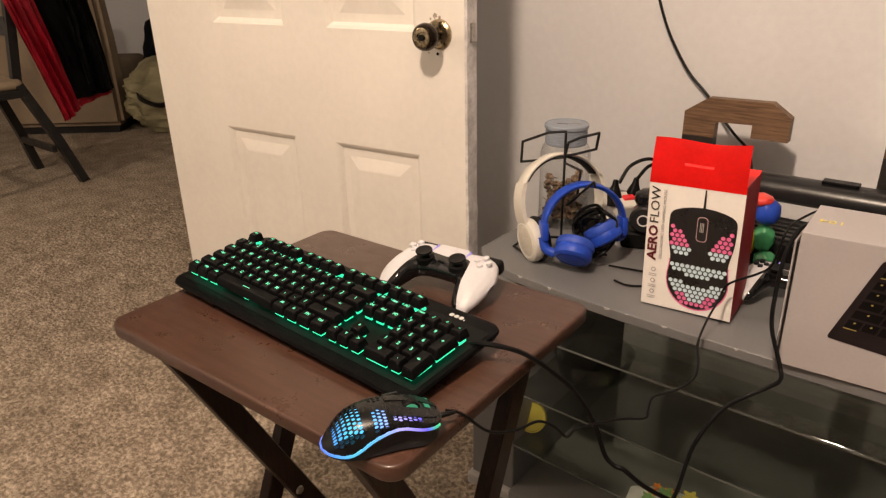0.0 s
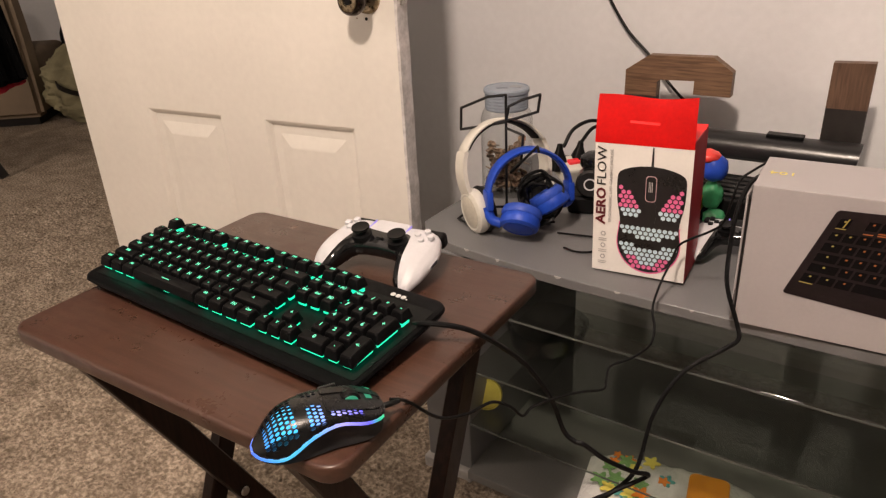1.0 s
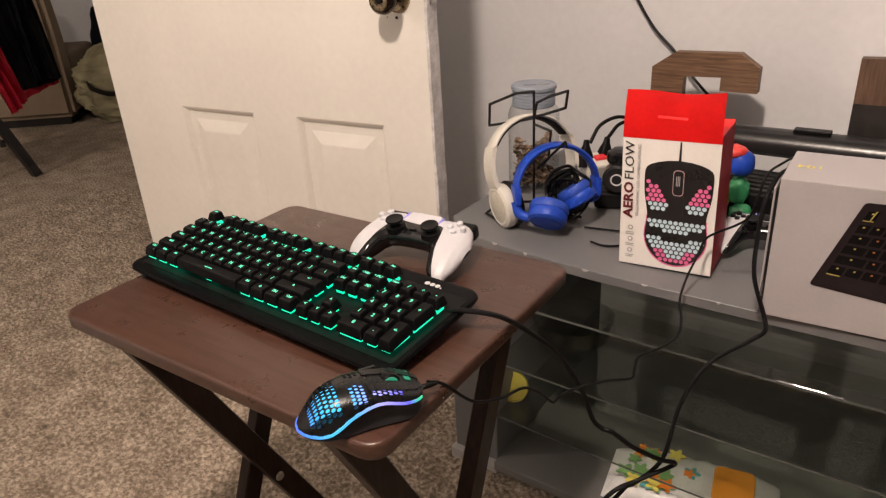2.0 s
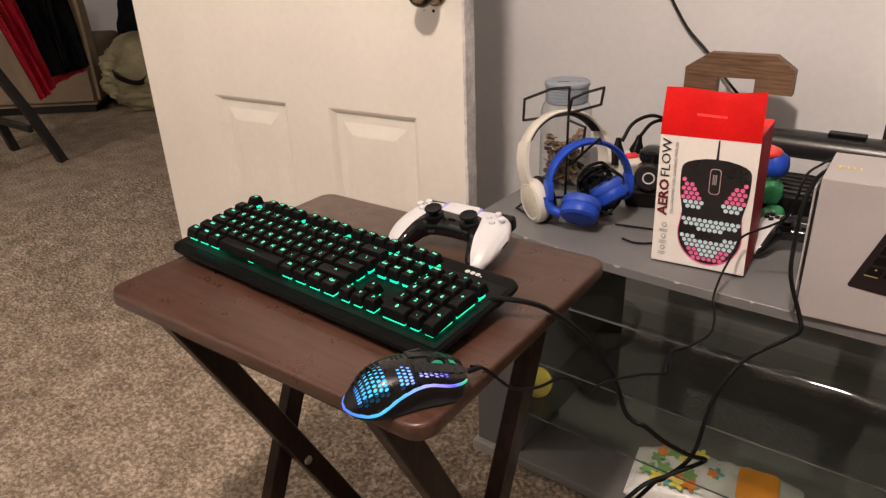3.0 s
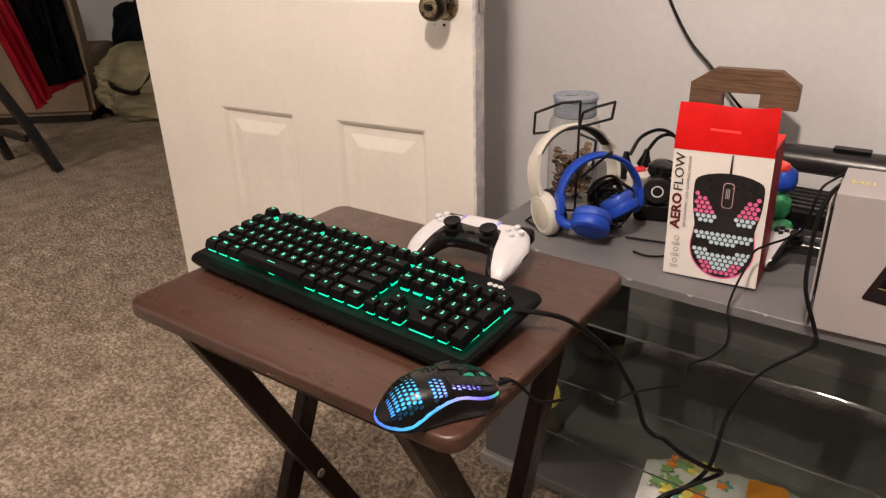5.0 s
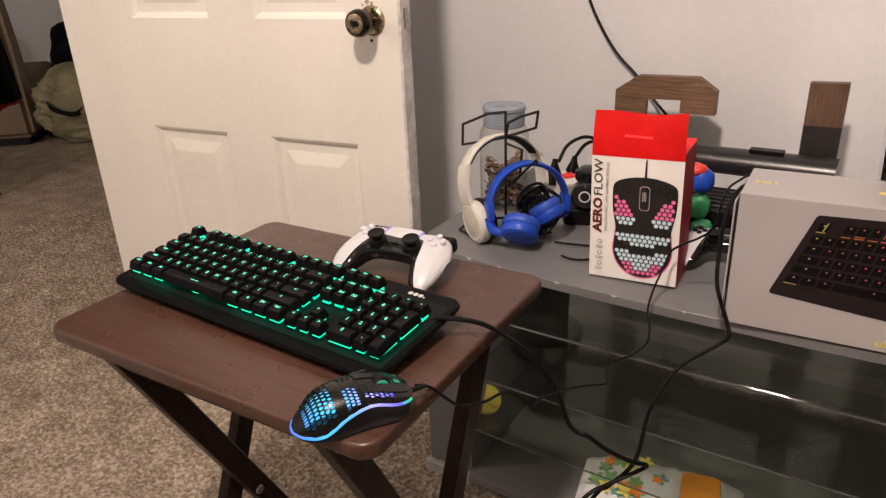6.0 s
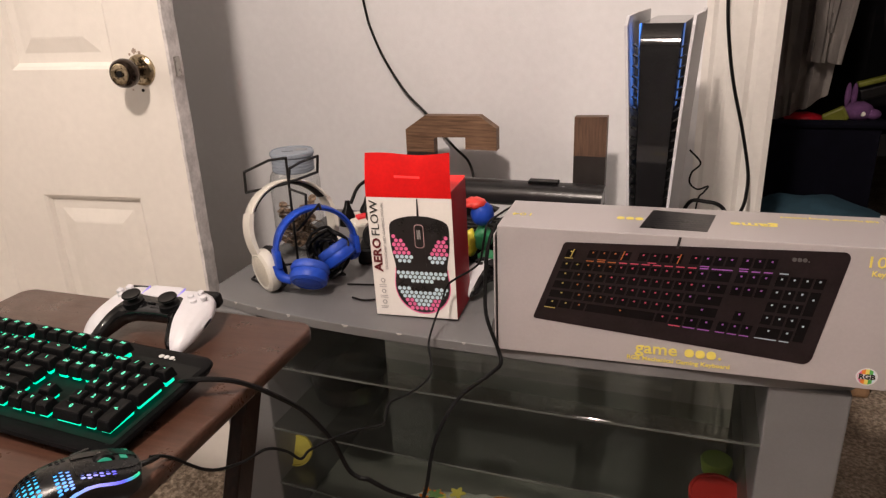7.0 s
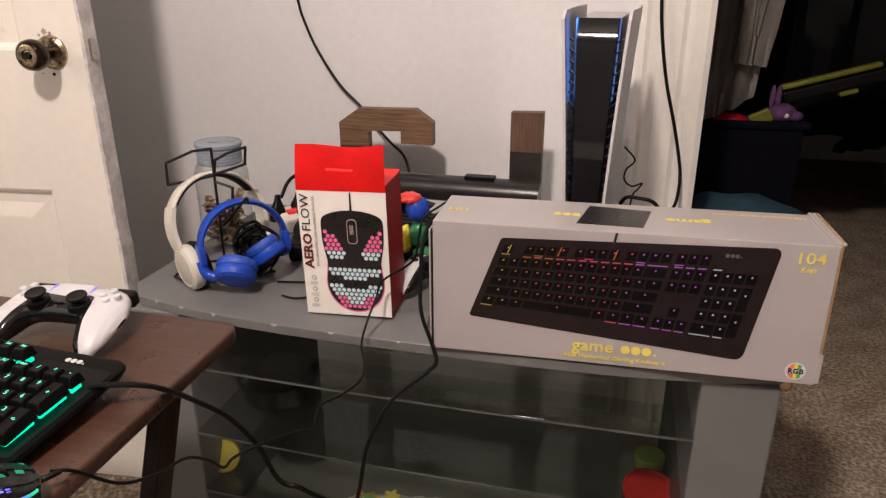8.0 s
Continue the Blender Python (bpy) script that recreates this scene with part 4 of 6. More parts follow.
def mouse_box():
    W, D, H, F = 0.1385, 0.088, 0.203, 0.067
    base = thing("mouse_box", pose(-0.3270, 1.0855, SZ + 0.0012, 0, -1.1, 4.0), "opened red and white card box for a gaming mouse", "box")
    bm = bmesh.new()
    box(bm, 0, W, 0, 0.0012, 0, H, 0.0004, 1)
    part("front_panel", bm, M_CARD, base, "white printed front")
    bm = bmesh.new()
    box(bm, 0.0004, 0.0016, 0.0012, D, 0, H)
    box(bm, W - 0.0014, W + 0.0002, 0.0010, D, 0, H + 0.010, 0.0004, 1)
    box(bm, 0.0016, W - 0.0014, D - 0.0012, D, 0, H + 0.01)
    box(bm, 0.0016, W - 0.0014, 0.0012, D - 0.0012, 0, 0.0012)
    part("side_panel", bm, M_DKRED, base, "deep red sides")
    # slanting roof and the hanging tab with its slot
    bm = bmesh.new()
    loft(bm, [[(0.0, 0.0, H), (W, 0.0, H), (W, 0.001, H + 0.001), (0.0, 0.001, H + 0.001)], [(0.0, D, H + 0.012), (W, D, H + 0.012), (W, D, H + 0.013), (0.0, D, H + 0.013)]])
    part("lid", bm, M_RED, base, "red lid")
    bm = bmesh.new()
    cut = ((0.046, 0.092), (0.030, 0.0335))
    nx = 20
    rows = []
    for zz in (0.0, 0.01, 0.02, 0.030, 0.0335, 0.045, 0.055, F):
        rows.append([])
        for i in range(nx + 1):
            u = i / nx
            x = W * (u * (1 - 0.02 * zz / F) + 0.004 * zz / F)
            wave = 0.0016 * math.sin(u * 7.0) * (zz / F) - (0.0018 * math.sin(u * math.pi) if zz == F else 0)
            rows[-1].append(Vector((x, -0.0006 + 0.012 * (zz / F) ** 1.6, H + zz + wave)))
    vs = [[bm.verts.new(q) for q in r] for r in rows]
    for j in range(len(rows) - 1):
        for i in range(nx):
            mx = (rows[j][i].x + rows[j][i + 1].x) / 2
            if j == 3 and cut[0][0] < mx < cut[0][1]:
                continue
            bm.faces.new((vs[j][i], vs[j][i + 1], vs[j + 1][i + 1], vs[j + 1][i]))
    got = bmesh.ops.solidify(bm, geom=bm.faces[:], thickness=0.0009)
    part("hanging_tab", bm, M_RED, base, "bright red hanging tab with a slot")
    y = -0.0004
    # printed picture of the mouse
    def wide(z):
        """Half width of the printed mouse at the height z from its middle."""
        f = z / 0.0825
        w = 0.0490 * max(0.0, 1 - abs(f) ** (16 if f > 0 else 3.4)) ** 0.5
        return w * (1 - 0.13 * math.exp(-((z + 0.006) / 0.026) ** 2)) * (1.0 if f > 0 else 1 - 0.06 * f * f)
    def body(s, lo=-1.0, n=26):
        hs = [0.0825 * math.sin(radians(-90 + 180 * i / n)) for i in range(n + 1)]
        hs = [q for q in hs if q >= lo]
        bow = lambda q: 0.0915 + q * s - 0.006 * max(0.0, q / 0.0825) ** 8 * (wide(q) / 0.0490) ** 2
        return [(0.0835 + s * wide(q), bow(q)) for q in hs] + [(0.0835 - s * wide(q), bow(q)) for q in reversed(hs)]
    print_flat("printed_outline", [[(x, min(z, 0.085)) for x, z in body(1.03)]], M_PINK, base, y + 0.0001, label="pink glow round the printed mouse")
    print_flat("printed_mouse", [body(1.0)], M_INK, base, y - 0.0002, label="printed black mouse")
    polys = {"pink": [], "cyan": []}
    for j in range(-16, 16):
        for i in range(-9, 10):
            x, z = (i + 0.5 * (j % 2)) * 0.0078, j * 0.0068
            w = wide(z)
            if abs(x) > w - 0.0030:
                continue
            ax = abs(x)
            ok = (0.003 < z < 0.048 and ax > 0.0125 and z < 0.010 + ax * 1.05) or (-0.034 + ax * 0.35 < z < -0.007 and z < -0.013 + ax * 0.2) or (-0.080 < z < -0.036 and z < -0.046 + ax * 0.28)
            if not ok:
                continue
            edge = ax / max(w, 0.001)
            pink = (z > 0.020 and edge > 0.4) or (z < -0.055 and edge > 0.45) or z < -0.068
            polys["pink" if pink else "cyan"].append((0.0835 + x, 0.0915 + z))
    for tone, ma in (("cyan", M_CYAN), ("pink", M_PINK)):
        bm = bmesh.new()
        prism(bm, hexagon(0, 0, 0.0035), 0, 0.0003, m=pose(0, 0, 0, 90, 0, 0))
        me = bpy.data.meshes.new("hexagon")
        bm.to_mesh(me)
        bm.free()
        me.materials.append(ma)
        for x, z in polys[tone]:
            ob = new("hexagon", me)
            ob.parent, ob.location = base, (x, y - 0.0005, z)
    print_flat("printed_wheel", [rounded(0.0757, 0.0913, 0.121, 0.160, 0.005, 3)], M_PALEPINK, base, y - 0.0005)
    print_flat("printed_wheel_core", [rounded(0.0767, 0.0903, 0.1222, 0.1588, 0.0045, 3)], M_INK, base, y - 0.0008)
    print_flat("wheel_glint", [[(0.0803 + 0.0022 * q, 0.136), (0.0813 + 0.0022 * q, 0.136), (0.0813 + 0.0022 * q, 0.151), (0.0803 + 0.0022 * q, 0.151)] for q in range(3)], M_INKGREY, base, y - 0.0011)
    print_flat("printed_cable", [[(0.0817, 0.170), (0.0855, 0.170), (0.0847, 0.2015), (0.0827, 0.2015)]], M_INK, base, y - 0.0004)
    print_flat("printed_spine", [rounded(0.0750, 0.0925, 0.086, 0.121, 0.006, 3)], M_SATIN, base, y - 0.0006)
    text("AERO", 0.0195, M_MAROON, base, pose(0.0120, y - 0.0006, 0.1065, 90, -90, 0), "product_lettering", "bold dark lettering", width=0.058, bold=0.0006)
    text("FLOW", 0.0195, M_INK, base, pose(0.0120, y - 0.0006, 0.1680, 90, -90, 0), "product_lettering", "thin dark lettering", width=0.058, bold=-0.00005)
    text("ERGONOMIC LED GAMING MOUSE", 0.0062, M_INKGREY, base, pose(0.0255, y - 0.0006, 0.138, 90, -90, 0), "small_lettering", "small grey lettering", width=0.112)
    rnd = random.Random(3)
    for z in (0.062, 0.043, 0.024):
        ring = [[(0.0165 + r * math.cos(radians(60 * k)), z + r * math.sin(radians(60 * k))) for k in range(6)] for r in (0.0042,)]
        print_flat("printed_icon", ring, M_INKGREY, base, y - 0.0003)
        print_flat("printed_icon_core", [disc(0.0022, 10, 0.0165, z)], M_CARD, base, y - 0.0006)
        print_flat("caption_bars", [[(0.0095, z - 0.0085 - 0.003 * q), (0.0235 - 0.004 * rnd.random(), z - 0.0085 - 0.003 * q), (0.0235 - 0.004 * rnd.random(), z - 0.0075 - 0.003 * q), (0.0095, z - 0.0075 - 0.003 * q)] for q in range(2)], M_INKGREY, base, y - 0.0003)
    return base


mouse_box()


def keyboard_box():
    W, D, H = 0.510, 0.126, 0.1925
    base = thing("keyboard_box", pose(-0.1020, 1.0255, SZ + 0.0015, -0.6, -0.25, 2.5), "long grey card box printed with a keyboard picture", "box")
    bm = bmesh.new()
    box(bm, 0, W - 0.004, 0, D, 0, H, 0.0012, 2)
    part("carton", bm, M_GREYCARD, base, "grey printed carton")
    bm = bmesh.new()
    box(bm, -0.0065, -0.0040, 0.004, D - 0.006, 0.002, H - 0.014, 0.0006, 1)
    part("tuck_flap", bm, M_GREYCARD, base, "grey end flap standing slightly open")
    # solid black block in place of the shade between flap and carton
    bm = bmesh.new()
    box(bm, -0.0040, 0.0004, 0.010, D - 0.012, 0.006, H - 0.020)
    part("gap_shade", bm, M_INK, base, "black block put in for the shade behind the flap")
    # raw ends of the flaps
    bm = bmesh.new()
    box(bm, W - 0.0038, W, 0.003, D - 0.002, 0.004, H + 0.0035, 0.0006, 1)
    part("end_flap", bm, M_KRAFT, base, "brown raw card end flap")
    bm = bmesh.new()
    box(bm, W - 0.006, W + 0.001, -0.0006, 0.0022, 0.003, 0.045, 0.0006, 1)
    part("tuck_flap", bm, M_GREYCARD, base)
    bm = bmesh.new()
    box(bm, W - 0.012, W + 0.002, 0.002, D + 0.001, H - 0.001, H + 0.003, 0.0008, 1)
    part("lid_lip", bm, M_GREYCARD, base)
    bm = bmesh.new()
    prism(bm, rounded(0.020, 0.034, 0.030, 0.062, 0.0069, 6), 0, 0.0006, m=pose(0, 0, 0, 90, 0, -90) @ pose(0, 0, 0))
    part("finger_hole", bm, M_INK, base)
    y = -0.0004
    # printed keyboard: slanted dark plate
    def at(u, v):
        """u across, v up the printed plate, in perspective."""
        x = 0.051 + 0.362 * u + (0.043 - 0.015 * u) * v
        z = 0.0570 - 0.0290 * u + (0.1180 + 0.039 * u) * v
        return x, z
    def cell(u0, u1, v0, v1):
        return [at(u0, v0), at(u1, v0), at(u1, v1), at(u0, v1)]
    plate = []
    for cu, cv, a0 in ((0.975, 0.06, 270), (0.975, 0.93, 0), (0.012, 0.965, 90), (0.012, 0.035, 180)):
        ru, rv = (0.028, 0.07) if cu > 0.5 else (0.012, 0.035)
        for k in range(6):
            a = radians(a0 + 18 * k)
            plate.append(at(cu + ru * math.cos(a), cv + rv * math.sin(a)))
    print_flat("printed_plate", [plate], M_PLATEINK, base, y, label="printed black keyboard")
    groups = {}
    glows = {}
    for kx, ky, w, h, s in key_rows():
        u0, u1 = 0.022 + 0.935 * kx / 22.5, 0.022 + 0.935 * (kx + w) / 22.5
        v1, v0 = 0.93 - 0.76 * ky / 6.25, 0.93 - 0.76 * (ky + h) / 6.25
        du, dv = 0.0035, 0.014
        groups.setdefault("k", []).append(cell(u0 + du, u1 - du, v0 + dv, v1 - dv))
        f = kx / 22.5
        tone = "yellow" if f < 0.06 else "orange" if f < 0.20 else "red" if f < 0.52 else "violet" if f < 0.80 else "cyan"
        um, vm = (u0 + u1) / 2, v0 + (v1 - v0) * 0.66
        glows.setdefault(tone, []).append(cell(um - 0.0032, um + 0.0032, vm - 0.007, vm + 0.008))
        if ky == 1.25 and 0.05 < f < 0.85:
            glows[tone].append(cell(u0 + 0.006, u1 - 0.006, v1 + 0.004, v1 + 0.014))
        if ky in (0, 5.25) and int(kx * 2) % 3 == 0 or (ky > 5 and kx > 10):
            glows[tone].append(cell(u0 + 0.004, u1 - 0.006, v0 - 0.004, v0 + 0.004))
    print_flat("printed_keys", groups["k"], M_KEYPRINT, base, y - 0.0004)
    inks = {"yellow": M_DIMYELLOW, "orange": M_DIMORANGE, "red": M_DIMRED, "violet": M_VIOLET, "cyan": M_DIMCYAN}
    for tone, polys in glows.items():
        print_flat("printed_legends", polys, inks[tone], base, y - 0.0008)
    for f, tone in ((0.045, "yellow"), (0.235, "orange"), (0.44, "orange")):
        print_flat("printed_glint", [[at(f, 0.82), at(f + 0.004, 0.82), at(f + 0.007, 0.92), at(f + 0.003, 0.92)]], inks[tone], base, y - 0.001)
    print_flat("printed_cable", [[(0.2380, 0.176), (0.2415, 0.176), (0.2440, 0.1915), (0.2408, 0.1915)]], M_INK, base, y - 0.0002)
    def badge(x, z, s, material, name="printed_badge"):
        print_flat(name, [rounded(x + i * 1.15 * s, x + i * 1.15 * s + s, z, z + s, 0.42 * s, 3) for i in range(3)] + [disc(0.17 * s, 8, x + 3.7 * s, z + 0.17 * s)], material, base, y - 0.0004)
    badge(0.376, 0.1685, 0.0052, M_INKDIM)
    text("game", 0.0245, M_YELLOW, base, pose(0.2230, y - 0.0005, 0.0265, 90, 0, 0), "front_lettering", "bold yellow lettering", width=0.056, bold=0.0004)
    badge(0.2600, 0.0195, 0.0122, M_YELLOW)
    text("RGB Mechanical Gaming Keyboard", 0.0085, M_YELLOW, base, pose(0.2515, y - 0.0005, 0.0105, 90, 0, 0), "front_lettering", "small yellow lettering", width=0.134, bold=0.0002)
    text("104", 0.021, M_YELLOW, base, pose(0.4745, y - 0.0005, 0.1735, 90, 0, 0), "front_lettering", "thin yellow figures", width=0.031, bold=0.0001)
    text("Keys", 0.010, M_YELLOW, base, pose(0.4745, y - 0.0005, 0.1590, 90, 0, 0), "front_lettering", "small yellow lettering", width=0.018, bold=0.0002)
    # round colour seal
    print_flat("printed_seal", [disc(0.0125, 28, 0.481, 0.0185)], M_WHITEINK, base, y)
    for k, ma in enumerate((M_PINK, M_ORANGE, M_YELLOW, M_GREENINK, M_CYAN)):
        xa, xb = -0.0108 + 0.00432 * k, -0.0108 + 0.00432 * (k + 1)
        ra = lambda q: math.sqrt(max(0.0, 0.0110 ** 2 - q * q))
        print_flat("seal_stripe", [[(0.481 + xa, 0.0185 - ra(xa)), (0.481 + xb, 0.0185 - ra(xb)), (0.481 + xb, 0.0185 + ra(xb)), (0.481 + xa, 0.0185 + ra(xa))]], ma, base, y - 0.0003)
    print_flat("seal_band", [rounded(0.4705, 0.4915, 0.0150, 0.0222, 0.002, 2)], M_WHITEINK, base, y - 0.0006)
    text("RGB", 0.0098, M_INK, base, pose(0.481, y - 0.0010, 0.0186, 90, 0, 0), "seal_lettering", "dark lettering", width=0.019, bold=0.0004)
    # print on the top, which reads from behind
    z = H + 0.0004
    up = lambda x, q: pose(x, q, z, 0, 0, 180)
    text("104", 0.017, M_YELLOW, base, up(0.026, 0.058), "top_lettering", "thin yellow figures", width=0.028)
    text("game", 0.022, M_YELLOW, base, up(0.336, 0.064), "top_lettering", "bold yellow lettering", width=0.060, bold=0.0005)
    text("RGB Mechanical Gaming Keyboard", 0.010, M_YELLOW, base, up(0.432, 0.104), "top_lettering", "small yellow lettering", width=0.118)
    bm = bmesh.new()
    for i in range(3):
        prism(bm, rounded(0.158 + i * 0.0125, 0.158 + i * 0.0125 + 0.0108, 0.058, 0.070, 0.0045, 3), z - 0.0002, z + 0.0002)
    part("top_badge", bm, M_YELLOW, base)
    bm = bmesh.new()
    prism(bm, [(0.190, 0.026), (0.276, 0.024), (0.290, 0.098), (0.206, 0.108)], z - 0.0002, z + 0.0003)
    part("top_picture", bm, M_INK, base, "small printed black keyboard")
    bm = bmesh.new()
    for j in range(5):
        for i in range(16):
            x, q = 0.198 + i * 0.0047 + j * 0.0025, 0.032 + j * 0.0092
            prism(bm, [(x, q), (x + 0.0032, q), (x + 0.0036, q + 0.005), (x + 0.0004, q + 0.005)], z + 0.0002, z + 0.0005)
    part("top_picture_keys", bm, M_SATIN, base)
    return base


keyboard_box()

M_BLUE = mat("blue_plastic", (0.012, 0.058, 0.43), 0.42, spec=0.35, vary=0.12, scale=30)
M_CREAM = mat("off_white_plastic", (0.66, 0.64, 0.58), 0.42, vary=0.06, scale=20)
M_CREAM2 = mat("cream_speckled_cap", (0.55, 0.52, 0.45), 0.5, vary=0.1, scale=200)
M_PAD = mat("black_leatherette", (0.008, 0.008, 0.009), 0.5, vary=0.2, bump=0.2, bump_scale=300, spec=0.3)
M_BLUEPAD = mat("blue_leatherette", (0.018, 0.065, 0.42), 0.5, vary=0.15, bump=0.2, bump_scale=300)


def band(bm, r, z0, width, thick, a0=0, a1=180, n=36, squash=1.0):
    """Arched headband: an arc in the xz plane swept by a soft flat section."""
    line = [(r * squash * math.cos(radians(a0 + (a1 - a0) * i / n)), 0, z0 + r * math.sin(radians(a0 + (a1 - a0) * i / n))) for i in range(n + 1)]
    w, t = width / 2, thick / 2
    sec = [(-w + 0.003, -t), (w - 0.003, -t), (w, -t + 0.002), (w, t - 0.002), (w - 0.003, t), (-w + 0.003, t), (-w, t - 0.002), (-w, -t + 0.002)]
    return sweep(bm, line, [(b, a) for a, b in sec], up=(0, 1, 0))


def ear_cup(parent, m, shell, cap, pad, r=0.036):
    """Round cup with its outer cap on +z and the cushion on -z."""
    bm = bmesh.new()
    lathe(bm, [(0.0, 0.010), (r * 0.72, 0.0105), (r * 0.80, 0.0115), (r * 0.96, 0.008), (r, 0.002), (r, -0.004), (r * 0.95, -0.009), (0.0, -0.009)], 40, m)
    cup = part("ear_cup", bm, shell, parent, "", True)
    bm = bmesh.new()
    lathe(bm, [(0.0, 0.0118), (r * 0.66, 0.0116), (r * 0.70, 0.0108), (r * 0.70, 0.008), (0.0, 0.008)], 40, m)
    part("cup_cap", bm, cap, cup, "", True)
    bm = bmesh.new()
    lathe(bm, [(r * 0.5, -0.009), (r * 0.98, -0.009), (r * 1.04, -0.015), (r * 0.96, -0.023), (r * 0.72, -0.024), (r * 0.52, -0.018), (r * 0.5, -0.009)], 40, m)
    part("cushion", bm, pad, cup, "", True)
    bm = bmesh.new()
    lathe(bm, [(0.0, -0.0115), (r * 0.56, -0.0115), (r * 0.56, -0.0095), (0.0, -0.0095)], 30, m)
    part("speaker_mesh", bm, M_PAD, cup)
    return cup


def aim(loc, way):
    """A pose whose z axis points along way."""
    return Matrix.Translation(loc) @ Vector(way).to_track_quat("Z", "Y").to_matrix().to_4x4()


def white_headphones():
    base = thing("headphones", pose(-0.520, 1.180, SZ + 0.002, -14, 0, 57), "off-white over-ear headphones hung on a wire stand", "headphones", "headphones on the stand")
    bm = bmesh.new()
    band(bm, 0.085, 0.102, 0.034, 0.006, 28, 152, 32)
    part("headband", bm, M_CREAM, base, "", True)
    bm = bmesh.new()
    band(bm, 0.0805, 0.102, 0.030, 0.0035, 32, 148, 26)
    part("headband_pad", bm, M_PAD, base, "thin dark lining", True)
    for s in (-1, 1):
        pts = []
        for i in range(15):
            u = i / 14
            a = radians(28 - 62 * u)
            pts.append((s * (0.085 - 0.004 * u) * math.cos(a), 0, 0.102 + 0.085 * math.sin(a) - 0.008 * u))
        bm = bmesh.new()
        sweep(bm, pts, [(-0.004, -0.0165), (0.0035, -0.0165), (0.0045, 0.0), (0.0035, 0.0165), (-0.004, 0.0165)], up=(0, 1, 0), scale=lambda u: 1.02)
        part("arm", bm, M_CREAM, base, "", True)
        ear_cup(base, pose(s * 0.068, -0.002, 0.037, 0, s * 96, 0), M_CREAM, M_CREAM2, M_PAD, 0.0405)
    return base


def blue_headphones():
    base = thing("headphones", pose(-0.4735, 1.162, SZ + 0.003, -6, 0, 46), "bright blue on-ear headphones with one cup folded inward", "headphones", "headphones on the stand")
    bm = bmesh.new()
    band(bm, 0.0725, 0.074, 0.030, 0.006, -4, 184, 44)
    part("headband", bm, M_BLUE, base, "", True)
    bm = bmesh.new()
    band(bm, 0.0687, 0.074, 0.025, 0.003, 20, 160, 30)
    part("headband_pad", bm, M_BLUEPAD, base, "", True)
    for s in (-1, 1):
        bm = bmesh.new()
        box(bm, s * 0.0725 - 0.0055, s * 0.0725 + 0.0055, -0.0155, 0.0155, 0.050, 0.083, 0.003, 2)
        part("slider", bm, M_BLUE, base, "", True)
    bm = bmesh.new()
    tube(bm, [(-0.075, 0, 0.055), (-0.070, -0.006, 0.034), (-0.055, -0.014, 0.026)], 0.0085, 12)
    part("hinge", bm, M_BLUE, base, "", True)
    bm = bmesh.new()
    tube(bm, [(0.075, 0, 0.055), (0.070, 0.0, 0.046), (0.060, -0.004, 0.046)], 0.0085, 12)
    part("hinge", bm, M_BLUE, base, "", True)
    ear_cup(base, aim((-0.030, -0.038, 0.031), (-0.40, -0.52, -0.75)), M_BLUE, M_BLUE, M_BLUEPAD, 0.0335)
    ear_cup(base, aim((0.036, -0.014, 0.052), (0.39, -0.30, -0.80)), M_BLUE, M_BLUE, M_BLUEPAD, 0.032)
    return base


white_headphones()
blue_headphones()


def wire_stand():
    base = thing("headphone_stand", pose(-0.534, 1.188, SZ), "black bent-wire headphone stand with two loop arms", "headphone stand")
    r = 0.0024
    def wire(name, pts):
        bm = bmesh.new()
        line = []
        for a, b in zip(pts, pts[1:]):
            a, b = Vector(a), Vector(b)
            line += [a.lerp(b, 0.04), a.lerp(b, 0.5), a.lerp(b, 0.96)]
        tube(bm, line, r, 8, 4)
        part(name, bm, M_STEEL, base, "", True)
    wire("mast", [(0, 0, 0.004), (0, 0, 0.12), (0, 0, 0.190)])
    wire("arm_loop", [(0, 0, 0.188), (0.0, 0.0, 0.232), (-0.030, -0.01, 0.228), (-0.077, -0.020, 0.207), (-0.079, -0.020, 0.169), (-0.040, -0.008, 0.176), (0.002, 0.0, 0.186)])
    wire("arm_loop", [(0, 0, 0.186), (0.008, -0.004, 0.214), (0.030, -0.002, 0.226), (0.060, 0.008, 0.236), (0.056, 0.008, 0.207), (0.020, 0.0, 0.194), (0, 0, 0.188)])
    wire("lower_hook", [(0, 0, 0.175), (0.036, -0.006, 0.168), (0.034, -0.010, 0.12), (0.02, -0.02, 0.105), (0.075, -0.030, 0.160), (0.078, -0.030, 0.150)])
    wire("foot", [(0, 0, 0.004), (-0.05, -0.05, 0.004), (-0.082, -0.035, 0.004), (-0.070, -0.005, 0.018), (0.0, 0.0, 0.03)])
    wire("foot", [(0, 0, 0.004), (0.05, 0.05, 0.004), (0.08, 0.03, 0.004), (0.0, 0.0, 0.006)])
    return base


wire_stand()
M_COIN = mat("mixed_brown_coins", (0.20, 0.12, 0.07), 0.45, metal=0.5, vary=0.6, scale=90, fine=300, bump=0.8, bump_scale=90, second=(0.50, 0.36, 0.26))
M_LID = mat("blue_grey_lid_plastic", (0.26, 0.30, 0.36), 0.42, vary=0.08)


